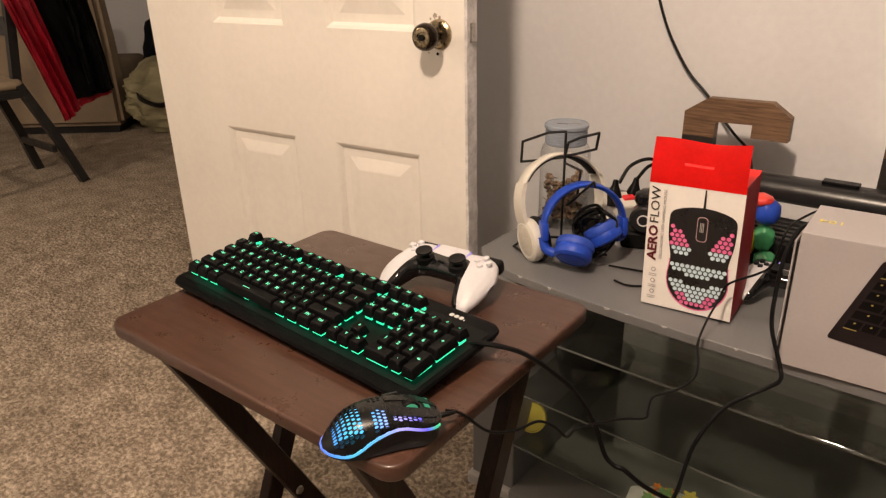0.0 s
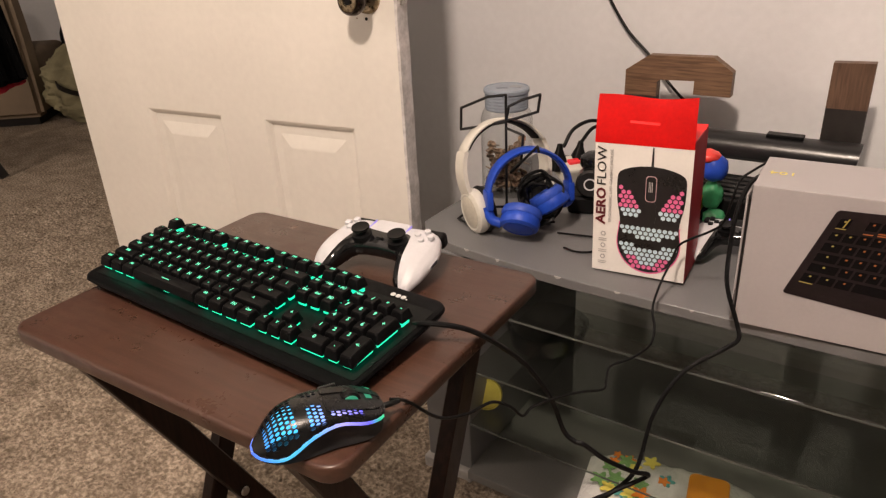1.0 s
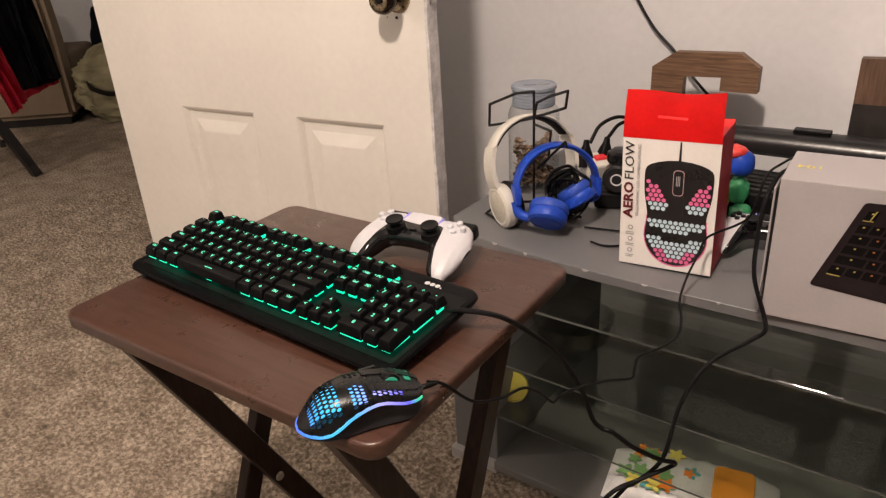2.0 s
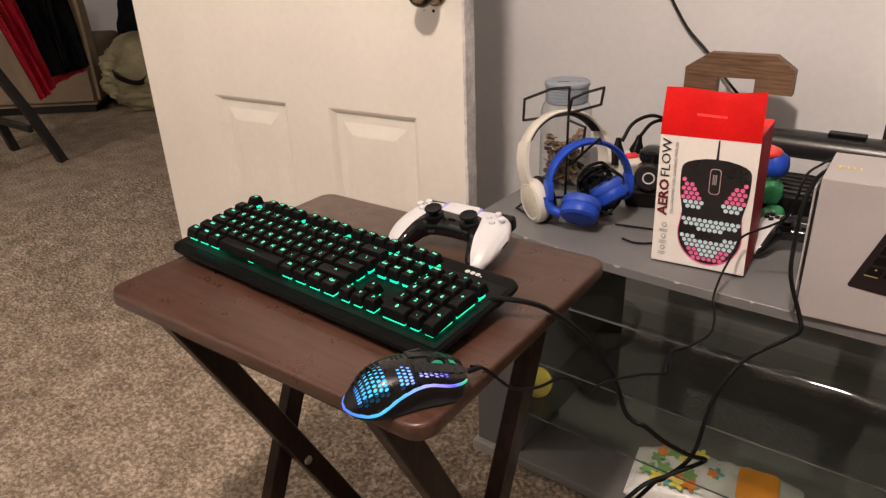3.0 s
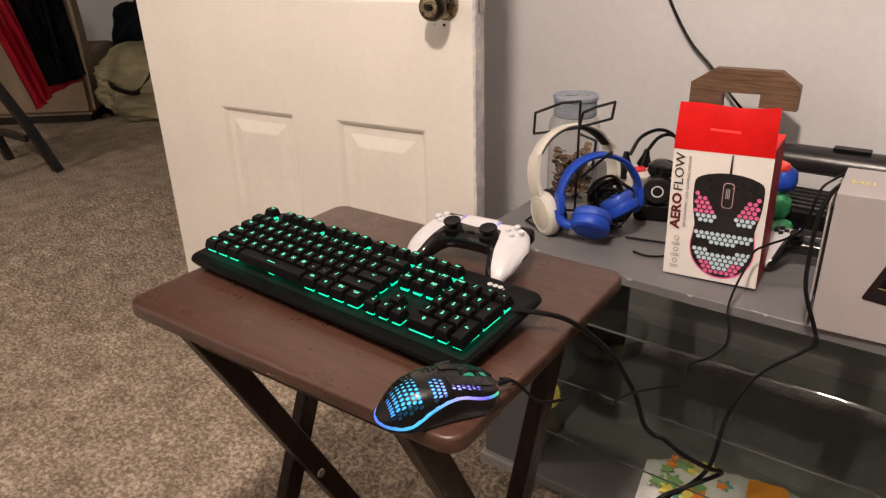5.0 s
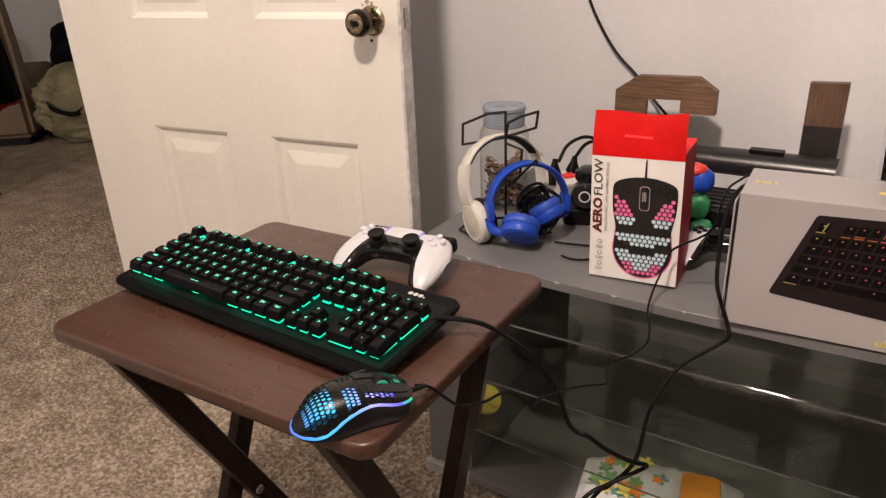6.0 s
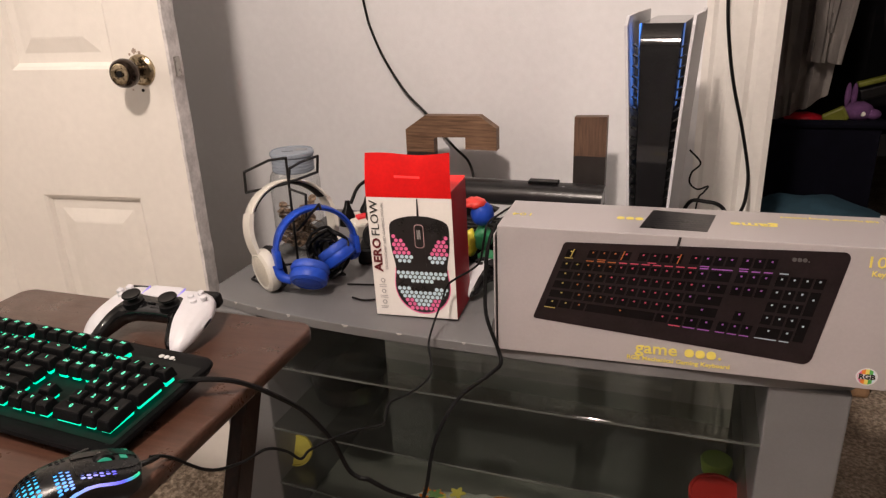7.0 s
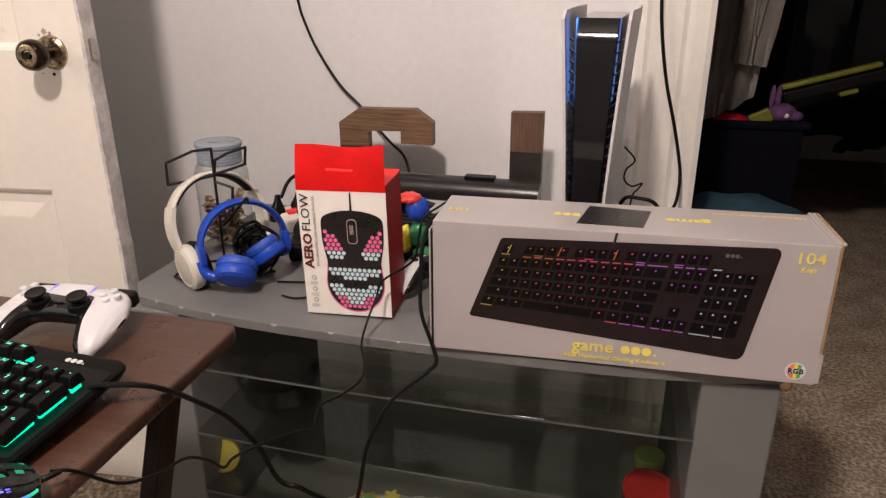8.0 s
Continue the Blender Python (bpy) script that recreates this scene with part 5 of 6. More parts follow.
def coin_jar():
    base = thing("coin_jar", pose(-0.612, 1.332, SZ) @ Matrix.Diagonal((0.88, 0.88, 0.97, 1)), "clear plastic coin jar with grey counting lid", "jar")
    bm = bmesh.new()
    lathe(bm, [(0.053, 0.0), (0.057, 0.004), (0.057, 0.155), (0.053, 0.168), (0.046, 0.178), (0.043, 0.184)], 44)
    part("jar_body", bm, M_CLEAR, base, "clear plastic body", True)
    bm = bmesh.new()
    prof = [(0.0, 0.174), (0.046, 0.174)]
    for i in range(5):
        z = 0.176 + i * 0.0062
        prof += [(0.0475, z), (0.0475, z + 0.0042), (0.0460, z + 0.0048), (0.0460, z + 0.0060)]
    prof += [(0.0500, 0.2080), (0.0500, 0.2140), (0.0475, 0.2165), (0.0460, 0.2145), (0.0, 0.2145)]
    lathe(bm, prof, 44)
    lid = part("lid", bm, M_LID, base, "ribbed blue-grey lid", True)
    bm = bmesh.new()
    box(bm, -0.022, 0.004, -0.004, -0.0005, 0.2140, 0.2150, m=pose(0, 0, 0, 0, 0, 25))
    part("coin_slot", bm, M_INK, lid)
    bm = bmesh.new()
    box(bm, 0.004, 0.030, 0.006, 0.020, 0.2143, 0.2158, 0.0005, 1, m=pose(0, 0, 0, 0, 0, 10))
    part("counter_window", bm, M_GREYP, lid)
    # heap of coins and wrappers inside
    rnd = random.Random(11)
    coin = bmesh.new()
    prism(coin, disc(0.0095, 14), -0.0008, 0.0008)
    me = bpy.data.meshes.new("coin")
    coin.to_mesh(me)
    coin.free()
    me.materials.append(M_COIN)
    for i in range(150):
        a, q = rnd.uniform(0, 6.283), 0.043 * math.sqrt(rnd.random())
        z = 0.008 + 0.088 * (i / 150) + (0.012 * math.sin(a * 2) if i > 120 else 0)
        ob = new("coin", me)
        ob.parent = base
        ob.location = (q * math.cos(a), q * math.sin(a), z)
        ob.rotation_euler = (rnd.uniform(-0.7, 0.7), rnd.uniform(-0.7, 0.7), rnd.uniform(0, 3))
    return base


coin_jar()


def cord(name, pts, r, label, category="cable", material=None, step=8):
    """A loose cable; origin at its first point."""
    o = Vector(pts[0])
    bm = bmesh.new()
    tube(bm, [Vector(p) - o for p in pts], r, 8, step)
    ob = part(name, bm, material or M_RUBBER, smooth=True)
    ob.location = o
    return tagged(ob, label, category)


def power_strip():
    base = thing("power_strip", pose(-0.440, 1.415, SZ + 0.040, 16, 0, 52), "beige power strip with a red switch and two plugs", "power strip")
    bm = bmesh.new()
    box(bm, -0.10, 0.14, -0.026, 0.026, 0, 0.034, 0.005, 2)
    part("housing", bm, M_CREAM, base)
    bm = bmesh.new()
    box(bm, -0.085, -0.062, -0.007, 0.007, 0.032, 0.039, 0.002, 2)
    part("rocker_switch", bm, mat("lit_red_switch", (0.75, 0.03, 0.04), 0.3, vary=0.1), base, "red rocker switch")
    for x in (-0.035, 0.015, 0.06):
        bm = bmesh.new()
        for q in (-0.006, 0.006):
            box(bm, x - 0.004, x + 0.004, q - 0.001, q + 0.001, 0.0335, 0.0344)
        part("socket", bm, M_INK, base)
    return base


power_strip()
bm = bmesh.new()
box(bm, -0.032, 0.032, -0.020, 0.020, 0, 0.041, 0.004, 2)
tagged(part("spare_adapter", bm, M_BLACK), "small black adapter block under the power strip", "adapter").matrix_world = pose(-0.43, 1.43, SZ, 0, 0, 52)


def plug(m):
    base = thing("plug", m, "black moulded mains plug in the power strip", "plug", "plugs in the strip")
    bm = bmesh.new()
    loft(bm, [[(px, py, z) for px, py in rounded(-a, a, -b, b, min(a, b) * 0.5, 3)] for a, b, z in ((0.015, 0.012, 0.0), (0.015, 0.012, 0.014), (0.011, 0.009, 0.028), (0.006, 0.006, 0.040), (0.004, 0.004, 0.052))])
    part("plug_body", bm, M_BLACK, base, "", True)
    return base


plug(pose(-0.503, 1.338, SZ + 0.056, -8, 6, 50))
plug(pose(-0.480, 1.372, SZ + 0.056, -4, 10, 50))
cord("plug_cable", [(-0.497, 1.345, 0.625), (-0.488, 1.37, 0.655), (-0.462, 1.395, 0.668), (-0.435, 1.41, 0.655), (-0.415, 1.42, 0.615), (-0.40, 1.44, 0.56), (-0.36, 1.46, 0.53)], 0.0035, "black mains cable looping from a plug")
cord("plug_cable", [(-0.474, 1.376, 0.63), (-0.462, 1.40, 0.652), (-0.440, 1.415, 0.655), (-0.418, 1.425, 0.63), (-0.392, 1.45, 0.57), (-0.35, 1.48, 0.53)], 0.0035, "black mains cable looping from a plug")


def charger():
    """Squat black gadget: a round eye with a pale ring, a shiny cap over it, on a block."""
    base = thing("webcam", pose(-0.420, 1.298, SZ, 0, 0, 18), "glossy black webcam with a pale ring round its lens", "webcam")
    bm = bmesh.new()
    box(bm, -0.040, 0.045, -0.012, 0.050, 0.0, 0.034, 0.006, 2)
    part("foot_block", bm, M_BLACK, base)
    bm = bmesh.new()
    lathe(bm, [(0.0, 0.0), (0.022, 0.0), (0.026, 0.004), (0.026, 0.030), (0.022, 0.034), (0.0, 0.034)], 32, pose(0, 0.012, 0.062, 90, 0, 0))
    part("barrel", bm, M_SATIN, base, "", True)
    bm = bmesh.new()
    lathe(bm, [(0.0088, 0.0338), (0.0088, 0.0352), (0.0112, 0.0352), (0.0112, 0.0338)], 32, pose(0, 0.012, 0.062, 90, 0, 0))
    part("lens_ring", bm, M_WHITEINK, base, "pale ring", True)
    bm = bmesh.new()
    lathe(bm, [(0.0, 0.0), (0.024, 0.0), (0.027, 0.006), (0.025, 0.018), (0.014, 0.026), (0.0, 0.027)], 32, pose(0.004, 0.018, 0.084))
    part("cap", bm, M_GLOSSB, base, "", True)
    return base


charger()
bm = bmesh.new()
box(bm, -0.030, 0.030, -0.022, 0.022, 0, 0.15, 0.004, 2)
tagged(part("power_adapter", bm, M_BLACK), "upright black power adapter block", "adapter").matrix_world = pose(-0.392, 1.42, SZ, 0, 0, 20)

# black leads bundled behind the blue headphones
rnd = random.Random(5)
for i in range(7):
    pts = []
    rr, cz = rnd.uniform(0.022, 0.036), SZ + 0.062 + rnd.uniform(-0.012, 0.012)
    for k in range(11):
        a = 2 * math.pi * k / 10 + i
        pts.append((-0.462 + rr * 1.15 * math.cos(a), 1.178 + rnd.uniform(-0.012, 0.012) + 0.01 * math.sin(a), max(SZ + 0.004, cz + rr * math.sin(a))))
    cord("lead_coil", pts, 0.0030, "black lead coiled behind the headphones")
cord("headphone_cable", [(-0.395, 1.13, SZ + 0.003), (-0.37, 1.125, SZ + 0.003), (-0.345, 1.14, SZ + 0.003), (-0.325, 1.18, SZ + 0.003), (-0.30, 1.20, SZ + 0.003)], 0.0018, "thin black headphone cable lying on the stand")
cord("headphone_cable", [(-0.43, 1.18, SZ + 0.003), (-0.38, 1.19, SZ + 0.003), (-0.34, 1.20, SZ + 0.003), (-0.31, 1.23, SZ + 0.003)], 0.0018, "thin black headphone cable lying on the stand")


def soundbar():
    base = thing("soundbar", pose(0, 0, SZ), "long black soundbar with a cut end", "soundbar")
    bm = bmesh.new()
    sec = [(0.0, 0.088), (0.006, 0.084), (0.006, 0.076), (-0.004, 0.070), (-0.046, 0.070), (-0.056, 0.078), (-0.058, 0.092), (-0.050, 0.108), (-0.034, 0.117), (-0.014, 0.116)]
    ring = lambda x, k: [(x + k * (z - 0.07), 1.550 + y, z) for y, z in sec]
    loft(bm, [ring(-0.43, 0), ring(-0.022, 0.12)])
    part("housing", bm, M_SATIN, base, "", True)
    bm = bmesh.new()
    box(bm, -0.172, -0.110, 1.512, 1.535, 0.116, 0.1225, 0.001, 1)
    part("control_pad", bm, M_BLACK, base)
    for x in (-0.36, -0.08):
        bm = bmesh.new()
        box(bm, x - 0.02, x + 0.02, 1.50, 1.55, 0.0, 0.071, 0.002, 1)
        part("foot", bm, M_BLACK, base)
    return base


soundbar()


def media_box():
    base = thing("media_player", pose(-0.195, 1.40, SZ), "flat black media player with ribbed top", "media player")
    bm = bmesh.new()
    box(bm, -0.13, 0.13, -0.06, 0.075, 0.004, 0.052, 0.004, 2)
    part("housing", bm, M_BLACK, base)
    for i in range(5):
        bm = bmesh.new()
        box(bm, -0.122, 0.122, -0.050 + i * 0.022, -0.040 + i * 0.022, 0.0515, 0.056, 0.001, 1)
        part("rib", bm, M_SATIN, base)
    return base


media_box()
M_PLANK = wood("brown_plank", (0.095, 0.050, 0.026), (0.24, 0.140, 0.080), 0.55, "X", 14, 16, 0.3)
M_PLANKV = wood("dark_plank", (0.075, 0.040, 0.024), (0.150, 0.085, 0.052), 0.55, "Z", 14, 12, 0.3)
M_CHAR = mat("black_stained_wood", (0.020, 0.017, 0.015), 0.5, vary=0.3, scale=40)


def letter(name, m, outline, split, top_material, label):
    """Cut-out wooden letter, brown above the split height and black below."""
    base = thing(name, m, label, "wooden letter", "wooden letters on the stand")
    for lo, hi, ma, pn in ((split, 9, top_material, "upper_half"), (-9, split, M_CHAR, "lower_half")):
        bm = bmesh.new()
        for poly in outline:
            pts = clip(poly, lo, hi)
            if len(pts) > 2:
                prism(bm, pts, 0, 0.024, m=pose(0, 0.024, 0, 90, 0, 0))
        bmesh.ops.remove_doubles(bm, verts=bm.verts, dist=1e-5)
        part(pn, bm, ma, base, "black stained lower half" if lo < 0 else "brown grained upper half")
    return base


def clip(poly, lo, hi):
    for lim, sign in ((lo, 1), (hi, -1)):
        out = []
        for p, q in zip(poly, poly[1:] + poly[:1]):
            a, b = sign * (p[1] - lim), sign * (q[1] - lim)
            if a >= 0:
                out.append(p)
            if a * b < 0:
                t = a / (a - b)
                out.append((p[0] + (q[0] - p[0]) * t, lim))
        poly = out
    return poly


# heights run from the stand; the first is an open ring with a hooked end, the second an upright
A_ = [[(0.0, 0.038), (0.0, 0.207), (0.046, 0.207), (0.066, 0.187), (0.066, 0.055)],
      [(0.0, 0.207), (0.046, 0.2385), (0.172, 0.2405), (0.210, 0.214), (0.210, 0.166), (0.1395, 0.1665), (0.1395, 0.193), (0.0715, 0.191), (0.066, 0.187), (0.046, 0.207)],
      [(0.0, 0.038), (0.066, 0.055), (0.140, 0.050), (0.210, 0.030), (0.170, 0.0), (0.046, 0.0)]]
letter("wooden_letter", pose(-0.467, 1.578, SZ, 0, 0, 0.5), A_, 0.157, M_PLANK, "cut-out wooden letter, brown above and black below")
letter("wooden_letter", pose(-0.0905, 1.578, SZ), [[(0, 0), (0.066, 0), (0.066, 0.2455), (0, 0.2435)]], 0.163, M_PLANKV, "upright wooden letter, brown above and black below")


def console():
    """Tall console: black waisted core between two flared white plates, on a round foot."""
    base = thing("game_console", pose(0.082, 1.285, SZ, 0, 0, -3.2) @ Matrix.Diagonal((1, 1, 1.03, 1)), "tall white and black game console with blue light", "game console")
    bm = bmesh.new()
    lathe(bm, [(0.0, 0.0), (0.062, 0.0), (0.062, 0.008), (0.045, 0.018), (0.0, 0.018)], 32, pose(0, 0.12, 0))
    part("round_foot", bm, M_BLACK, base, "", True)
    zs = [0.018 + 0.410 * i / 24 for i in range(25)]
    def half(z):
        u = (z - 0.018) / 0.410
        return 0.0195 + 0.0130 * u ** 1.1
    bm = bmesh.new()
    rings = []
    for z in zs:
        h, u = half(z), (z - 0.018) / 0.41
        yf = 0.010 + (0.022 * max(0, (u - 0.90) / 0.10) ** 2)
        rings.append([(-h, yf + 0.004, z), (-h * 0.93, yf, z), (h * 0.93, yf, z), (h, yf + 0.004, z), (h, 0.245, z), (-h, 0.245, z)])
    loft(bm, rings)
    part("core", bm, M_GLOSSB, base, "gloss black core", True)
    for s in (-1, 1):
        bm = bmesh.new()
        rings = []
        for z in zs + [0.440]:
            u = min(1.0, (z - 0.018) / 0.41)
            h = half(min(z, 0.428))
            flare = 0.0095 + 0.0090 * u ** 1.8
            y0 = -0.006 - 0.008 * u + (0.02 if z > 0.43 else 0)
            o, i = s * (h + flare), s * (h + flare - 0.0045)
            rings.append([(o, y0, z), (s * (h + flare + 0.004), 0.12, z), (o, 0.250, z), (i, 0.250, z), (s * (h + flare - 0.0005), 0.12, z), (i, y0 + 0.001, z)])
        loft(bm, rings)
        part("side_plate", bm, M_WHITEP, base, "matt white flared side plate", True)
        bm = bmesh.new()
        for z0, z1 in zip(zs[17:-1], zs[18:]):
            a, b = half(z0), half(z1)
            loft(bm, [[(s * (h + 0.0002), 0.018, z), (s * (h + 0.0007), 0.018, z), (s * (h + 0.0007), 0.040, z), (s * (h + 0.0002), 0.040, z)] for h, z in ((a, z0), (b, z1))])
        part("light_line", bm, M_PSBLUE if s < 0 else M_PSDIM, base, "thin blue light along the core")
        for i in range(16):
            z = 0.165 + i * 0.0155
            h = half(z)
            bm = bmesh.new()
            box(bm, -0.0042, 0.0042, 0.0, 0.012, -0.0012, 0.0012, 0.0003, 1, m=pose(s * (h + 0.0046), 0.004, z, 0, -s * 32, 0))
            part("vent_fin", bm, M_SATIN, base)
    return base


M_PSBLUE = glow("console_blue_light", (0.10, 0.30, 1.0), 1.6)
M_PSDIM = glow("console_dim_light", (0.15, 0.35, 1.0), 0.4)
console()


def blob(bm, c, r, idx, squash=(1, 1, 1), bump=0.0, seed=0, seg=3):
    b = bmesh.new()
    bmesh.ops.create_icosphere(b, subdivisions=seg, radius=r)
    for v in b.verts:
        v.co *= 1 + bump * noise.noise(v.co * (2.2 / r) + Vector((seed, seed, 0)))
        v.co = Vector((v.co.x * squash[0], v.co.y * squash[1], v.co.z * squash[2])) + Vector(c)
    for f in b.faces:
        f.material_index = idx
        f.smooth = True
    return merge(bm, b)


# small plastic toy, one plain shape in its colours
bm = bmesh.new()
blob(bm, (0, 0, 0.128), 0.030, 0, (1.0, 1.1, 0.95), 0.12, 1)
blob(bm, (-0.018, -0.004, 0.152), 0.026, 1, (1.15, 1.1, 0.5), 0.2, 2)
blob(bm, (0.0, 0.0, 0.070), 0.026, 2, (0.95, 0.85, 1.15), 0.25, 3)
blob(bm, (-0.032, -0.006, 0.058), 0.022, 3, (0.8, 0.9, 1.5), 0.2, 4)
blob(bm, (0.012, -0.004, 0.022), 0.024, 2, (1.1, 1.0, 0.95), 0.2, 5)
toy = part("toy_figure", bm, M_BLUE)
for c, nme in (((0.70, 0.05, 0.04), "red"), ((0.03, 0.22, 0.09), "green"), ((0.72, 0.62, 0.05), "yellow")):
    toy.data.materials.append(mat("toy_" + nme, c, 0.35, vary=0.15, scale=60))
toy.matrix_world = pose(-0.214, 1.325, SZ + 0.001) @ Matrix.Diagonal((0.72, 0.72, 0.84, 1))
tagged(toy, "small plastic toy in blue, green, yellow and red", "toy")

controller(pose(-0.140, 1.228, SZ + 0.0345, 11, 0, 4) @ Matrix.Diagonal((0.93, 0.93, 0.93, 1)), M_WHITEP, M_GLOSSB, M_BLACK, "white and black game controller lying behind the boxes")

# ---- cables hanging between the table and the stand ----
cord("keyboard_cable", [(-0.350, 0.645, 0.646), (-0.336, 0.645, 0.655), (-0.312, 0.657, 0.6535), (-0.296, 0.672, 0.645), (-0.286, 0.690, 0.629), (-0.278, 0.706, 0.612), (-0.269, 0.735, 0.580), (-0.262, 0.755, 0.552), (-0.247, 0.775, 0.506), (-0.235, 0.785, 0.459), (-0.222, 0.788, 0.446), (-0.210, 0.792, 0.442), (-0.190, 0.810, 0.415), (-0.164, 0.840, 0.384), (-0.150, 0.862, 0.368), (-0.158, 0.862, 0.356), (-0.188, 0.830, 0.344), (-0.214, 0.800, 0.330), (-0.26, 0.76, 0.25), (-0.30, 0.74, 0.12), (-0.28, 0.78, 0.006), (-0.20, 0.82, 0.005)], 0.0031, "thick black keyboard cable hanging to the floor")
cord("power_cable", [(-0.16, 0.76, 0.006), (-0.22, 0.765, 0.10), (-0.235, 0.79, 0.25), (-0.205, 0.825, 0.322), (-0.191, 0.834, 0.336), (-0.166, 0.862, 0.369), (-0.161, 0.900, 0.433), (-0.140, 0.940, 0.481), (-0.100, 0.972, 0.512), (-0.086, 0.980, 0.527), (-0.092, 0.988, 0.545), (-0.112, 1.000, 0.590), (-0.118, 1.018, 0.635), (-0.118, 1.034, 0.681), (-0.111, 1.056, 0.7085), (-0.100, 1.10, 0.7095), (-0.075, 1.16, 0.704), (-0.05, 1.22, 0.64), (-0.04, 1.28, 0.56)], 0.0029, "black cable rising over the long box")
cord("mouse_cable", [(-0.2985, 0.5440, 0.6405), (-0.292, 0.560, 0.630), (-0.286, 0.600, 0.586), (-0.278, 0.640, 0.567), (-0.271, 0.676, 0.560), (-0.261, 0.698, 0.543), (-0.252, 0.710, 0.526), (-0.250, 0.728, 0.526), (-0.239, 0.760, 0.521), (-0.222, 0.800, 0.511), (-0.208, 0.838, 0.496), (-0.211, 0.855, 0.499), (-0.215, 0.880, 0.502), (-0.202, 0.920, 0.495), (-0.192, 0.965, 0.494), (-0.194, 0.985, 0.509), (-0.203, 1.000, 0.530), (-0.205, 1.030, 0.550), (-0.200, 1.055, 0.575), (-0.195, 1.068, 0.597), (-0.179, 1.068, 0.612), (-0.156, 1.066, 0.628), (-0.138, 1.058, 0.648), (-0.130, 1.053, 0.681), (-0.126, 1.060, 0.7055), (-0.120, 1.100, 0.7085), (-0.100, 1.16, 0.708), (-0.07, 1.24, 0.67), (-0.06, 1.30, 0.56)], 0.0017, "thin black mouse cable strung to the boxes")
cord("wall_cable", [(-0.635, 1.722, 1.10), (-0.613, 1.722, 0.975), (-0.602, 1.722, 0.933), (-0.572, 1.722, 0.865), (-0.521, 1.720, 0.789), (-0.468, 1.716, 0.739), (-0.424, 1.708, 0.691), (-0.391, 1.700, 0.661), (-0.358, 1.690, 0.635), (-0.339, 1.670, 0.598), (-0.33, 1.64, 0.54)], 0.0032, "black cable running down the wall")
cord("trim_cable", [(0.180, 1.695, 1.10), (0.183, 1.695, 0.980), (0.194, 1.695, 0.894), (0.210, 1.695, 0.817), (0.236, 1.695, 0.725), (0.255, 1.690, 0.642), (0.255, 1.660, 0.601), (0.247, 1.630, 0.575), (0.22, 1.60, 0.53)], 0.0035, "black cable hanging down the door casing")
cord("twisted_lead", [(0.138, 1.500, 0.726), (0.159, 1.500, 0.702), (0.145, 1.500, 0.683), (0.143, 1.500, 0.663), (0.158, 1.500, 0.651), (0.176, 1.500, 0.658), (0.169, 1.497, 0.646), (0.160, 1.500, 0.629), (0.155, 1.50, 0.56), (0.16, 1.49, 0.53)], 0.0017, "thin black twisted lead standing up")
cord("hose", [(0.125, 1.46, 0.53), (0.132, 1.45, 0.60), (0.146, 1.450, 0.640), (0.171, 1.450, 0.643), (0.202, 1.450, 0.634), (0.225, 1.45, 0.59), (0.23, 1.46, 0.53)], 0.0036, "black cable arched behind the long box")

# ---- small things on the shelves ----
def lid(name, m, colour, r, label):
    bm = bmesh.new()
    lathe(bm, [(0.0, 0.008), (r * 0.86, 0.008), (r * 0.90, 0.0105), (r * 0.98, 0.0105), (r, 0.007), (r * 0.98, 0.0), (r * 0.93, 0.0), (r * 0.92, 0.006), (0.0, 0.006)], 36)
    ob = part(name, bm, mat(label.split()[0] + "_lid_plastic", colour, 0.4, vary=0.1), smooth=True)
    ob.matrix_world = m
    return tagged(ob, label, "dish", "dishes on the shelves")


lid("plastic_dish", pose(-0.545, 1.125, 0.176, 66, 0, 14), (0.40, 0.35, 0.06), 0.031, "yellow round plastic dish leaning on the glass shelf")
lid("plastic_dish", pose(0.236, 1.240, 0.160, 10, 0, 10), (0.60, 0.03, 0.025), 0.048, "red round plastic dish on the lowest glass shelf")
bm = bmesh.new()
lathe(bm, [(0.0, 0.0), (0.028, 0.0), (0.032, 0.05), (0.030, 0.058), (0.0, 0.060)], 30)
ob = part("plastic_pot", bm, mat("lime_plastic", (0.38, 0.55, 0.10), 0.4, vary=0.1), smooth=True)
ob.matrix_world = pose(0.236, 1.322, 0.157) @ Matrix.Diagonal((0.9, 0.9, 0.45, 1))
tagged(ob, "lime green plastic pot on the lowest glass shelf", "pot")
# clear round toy tray on the middle shelf
bm = bmesh.new()
lathe(bm, [(0.050, 0.0), (0.068, 0.004), (0.074, 0.040), (0.078, 0.042), (0.078, 0.044), (0.071, 0.044), (0.064, 0.006), (0.050, 0.004)], 36)
ob = part("clear_bowl", bm, M_CLEAR, smooth=True)
ob.matrix_world = pose(-0.455, 1.20, 0.283)
tagged(ob, "clear plastic bowl on the middle glass shelf", "bowl")


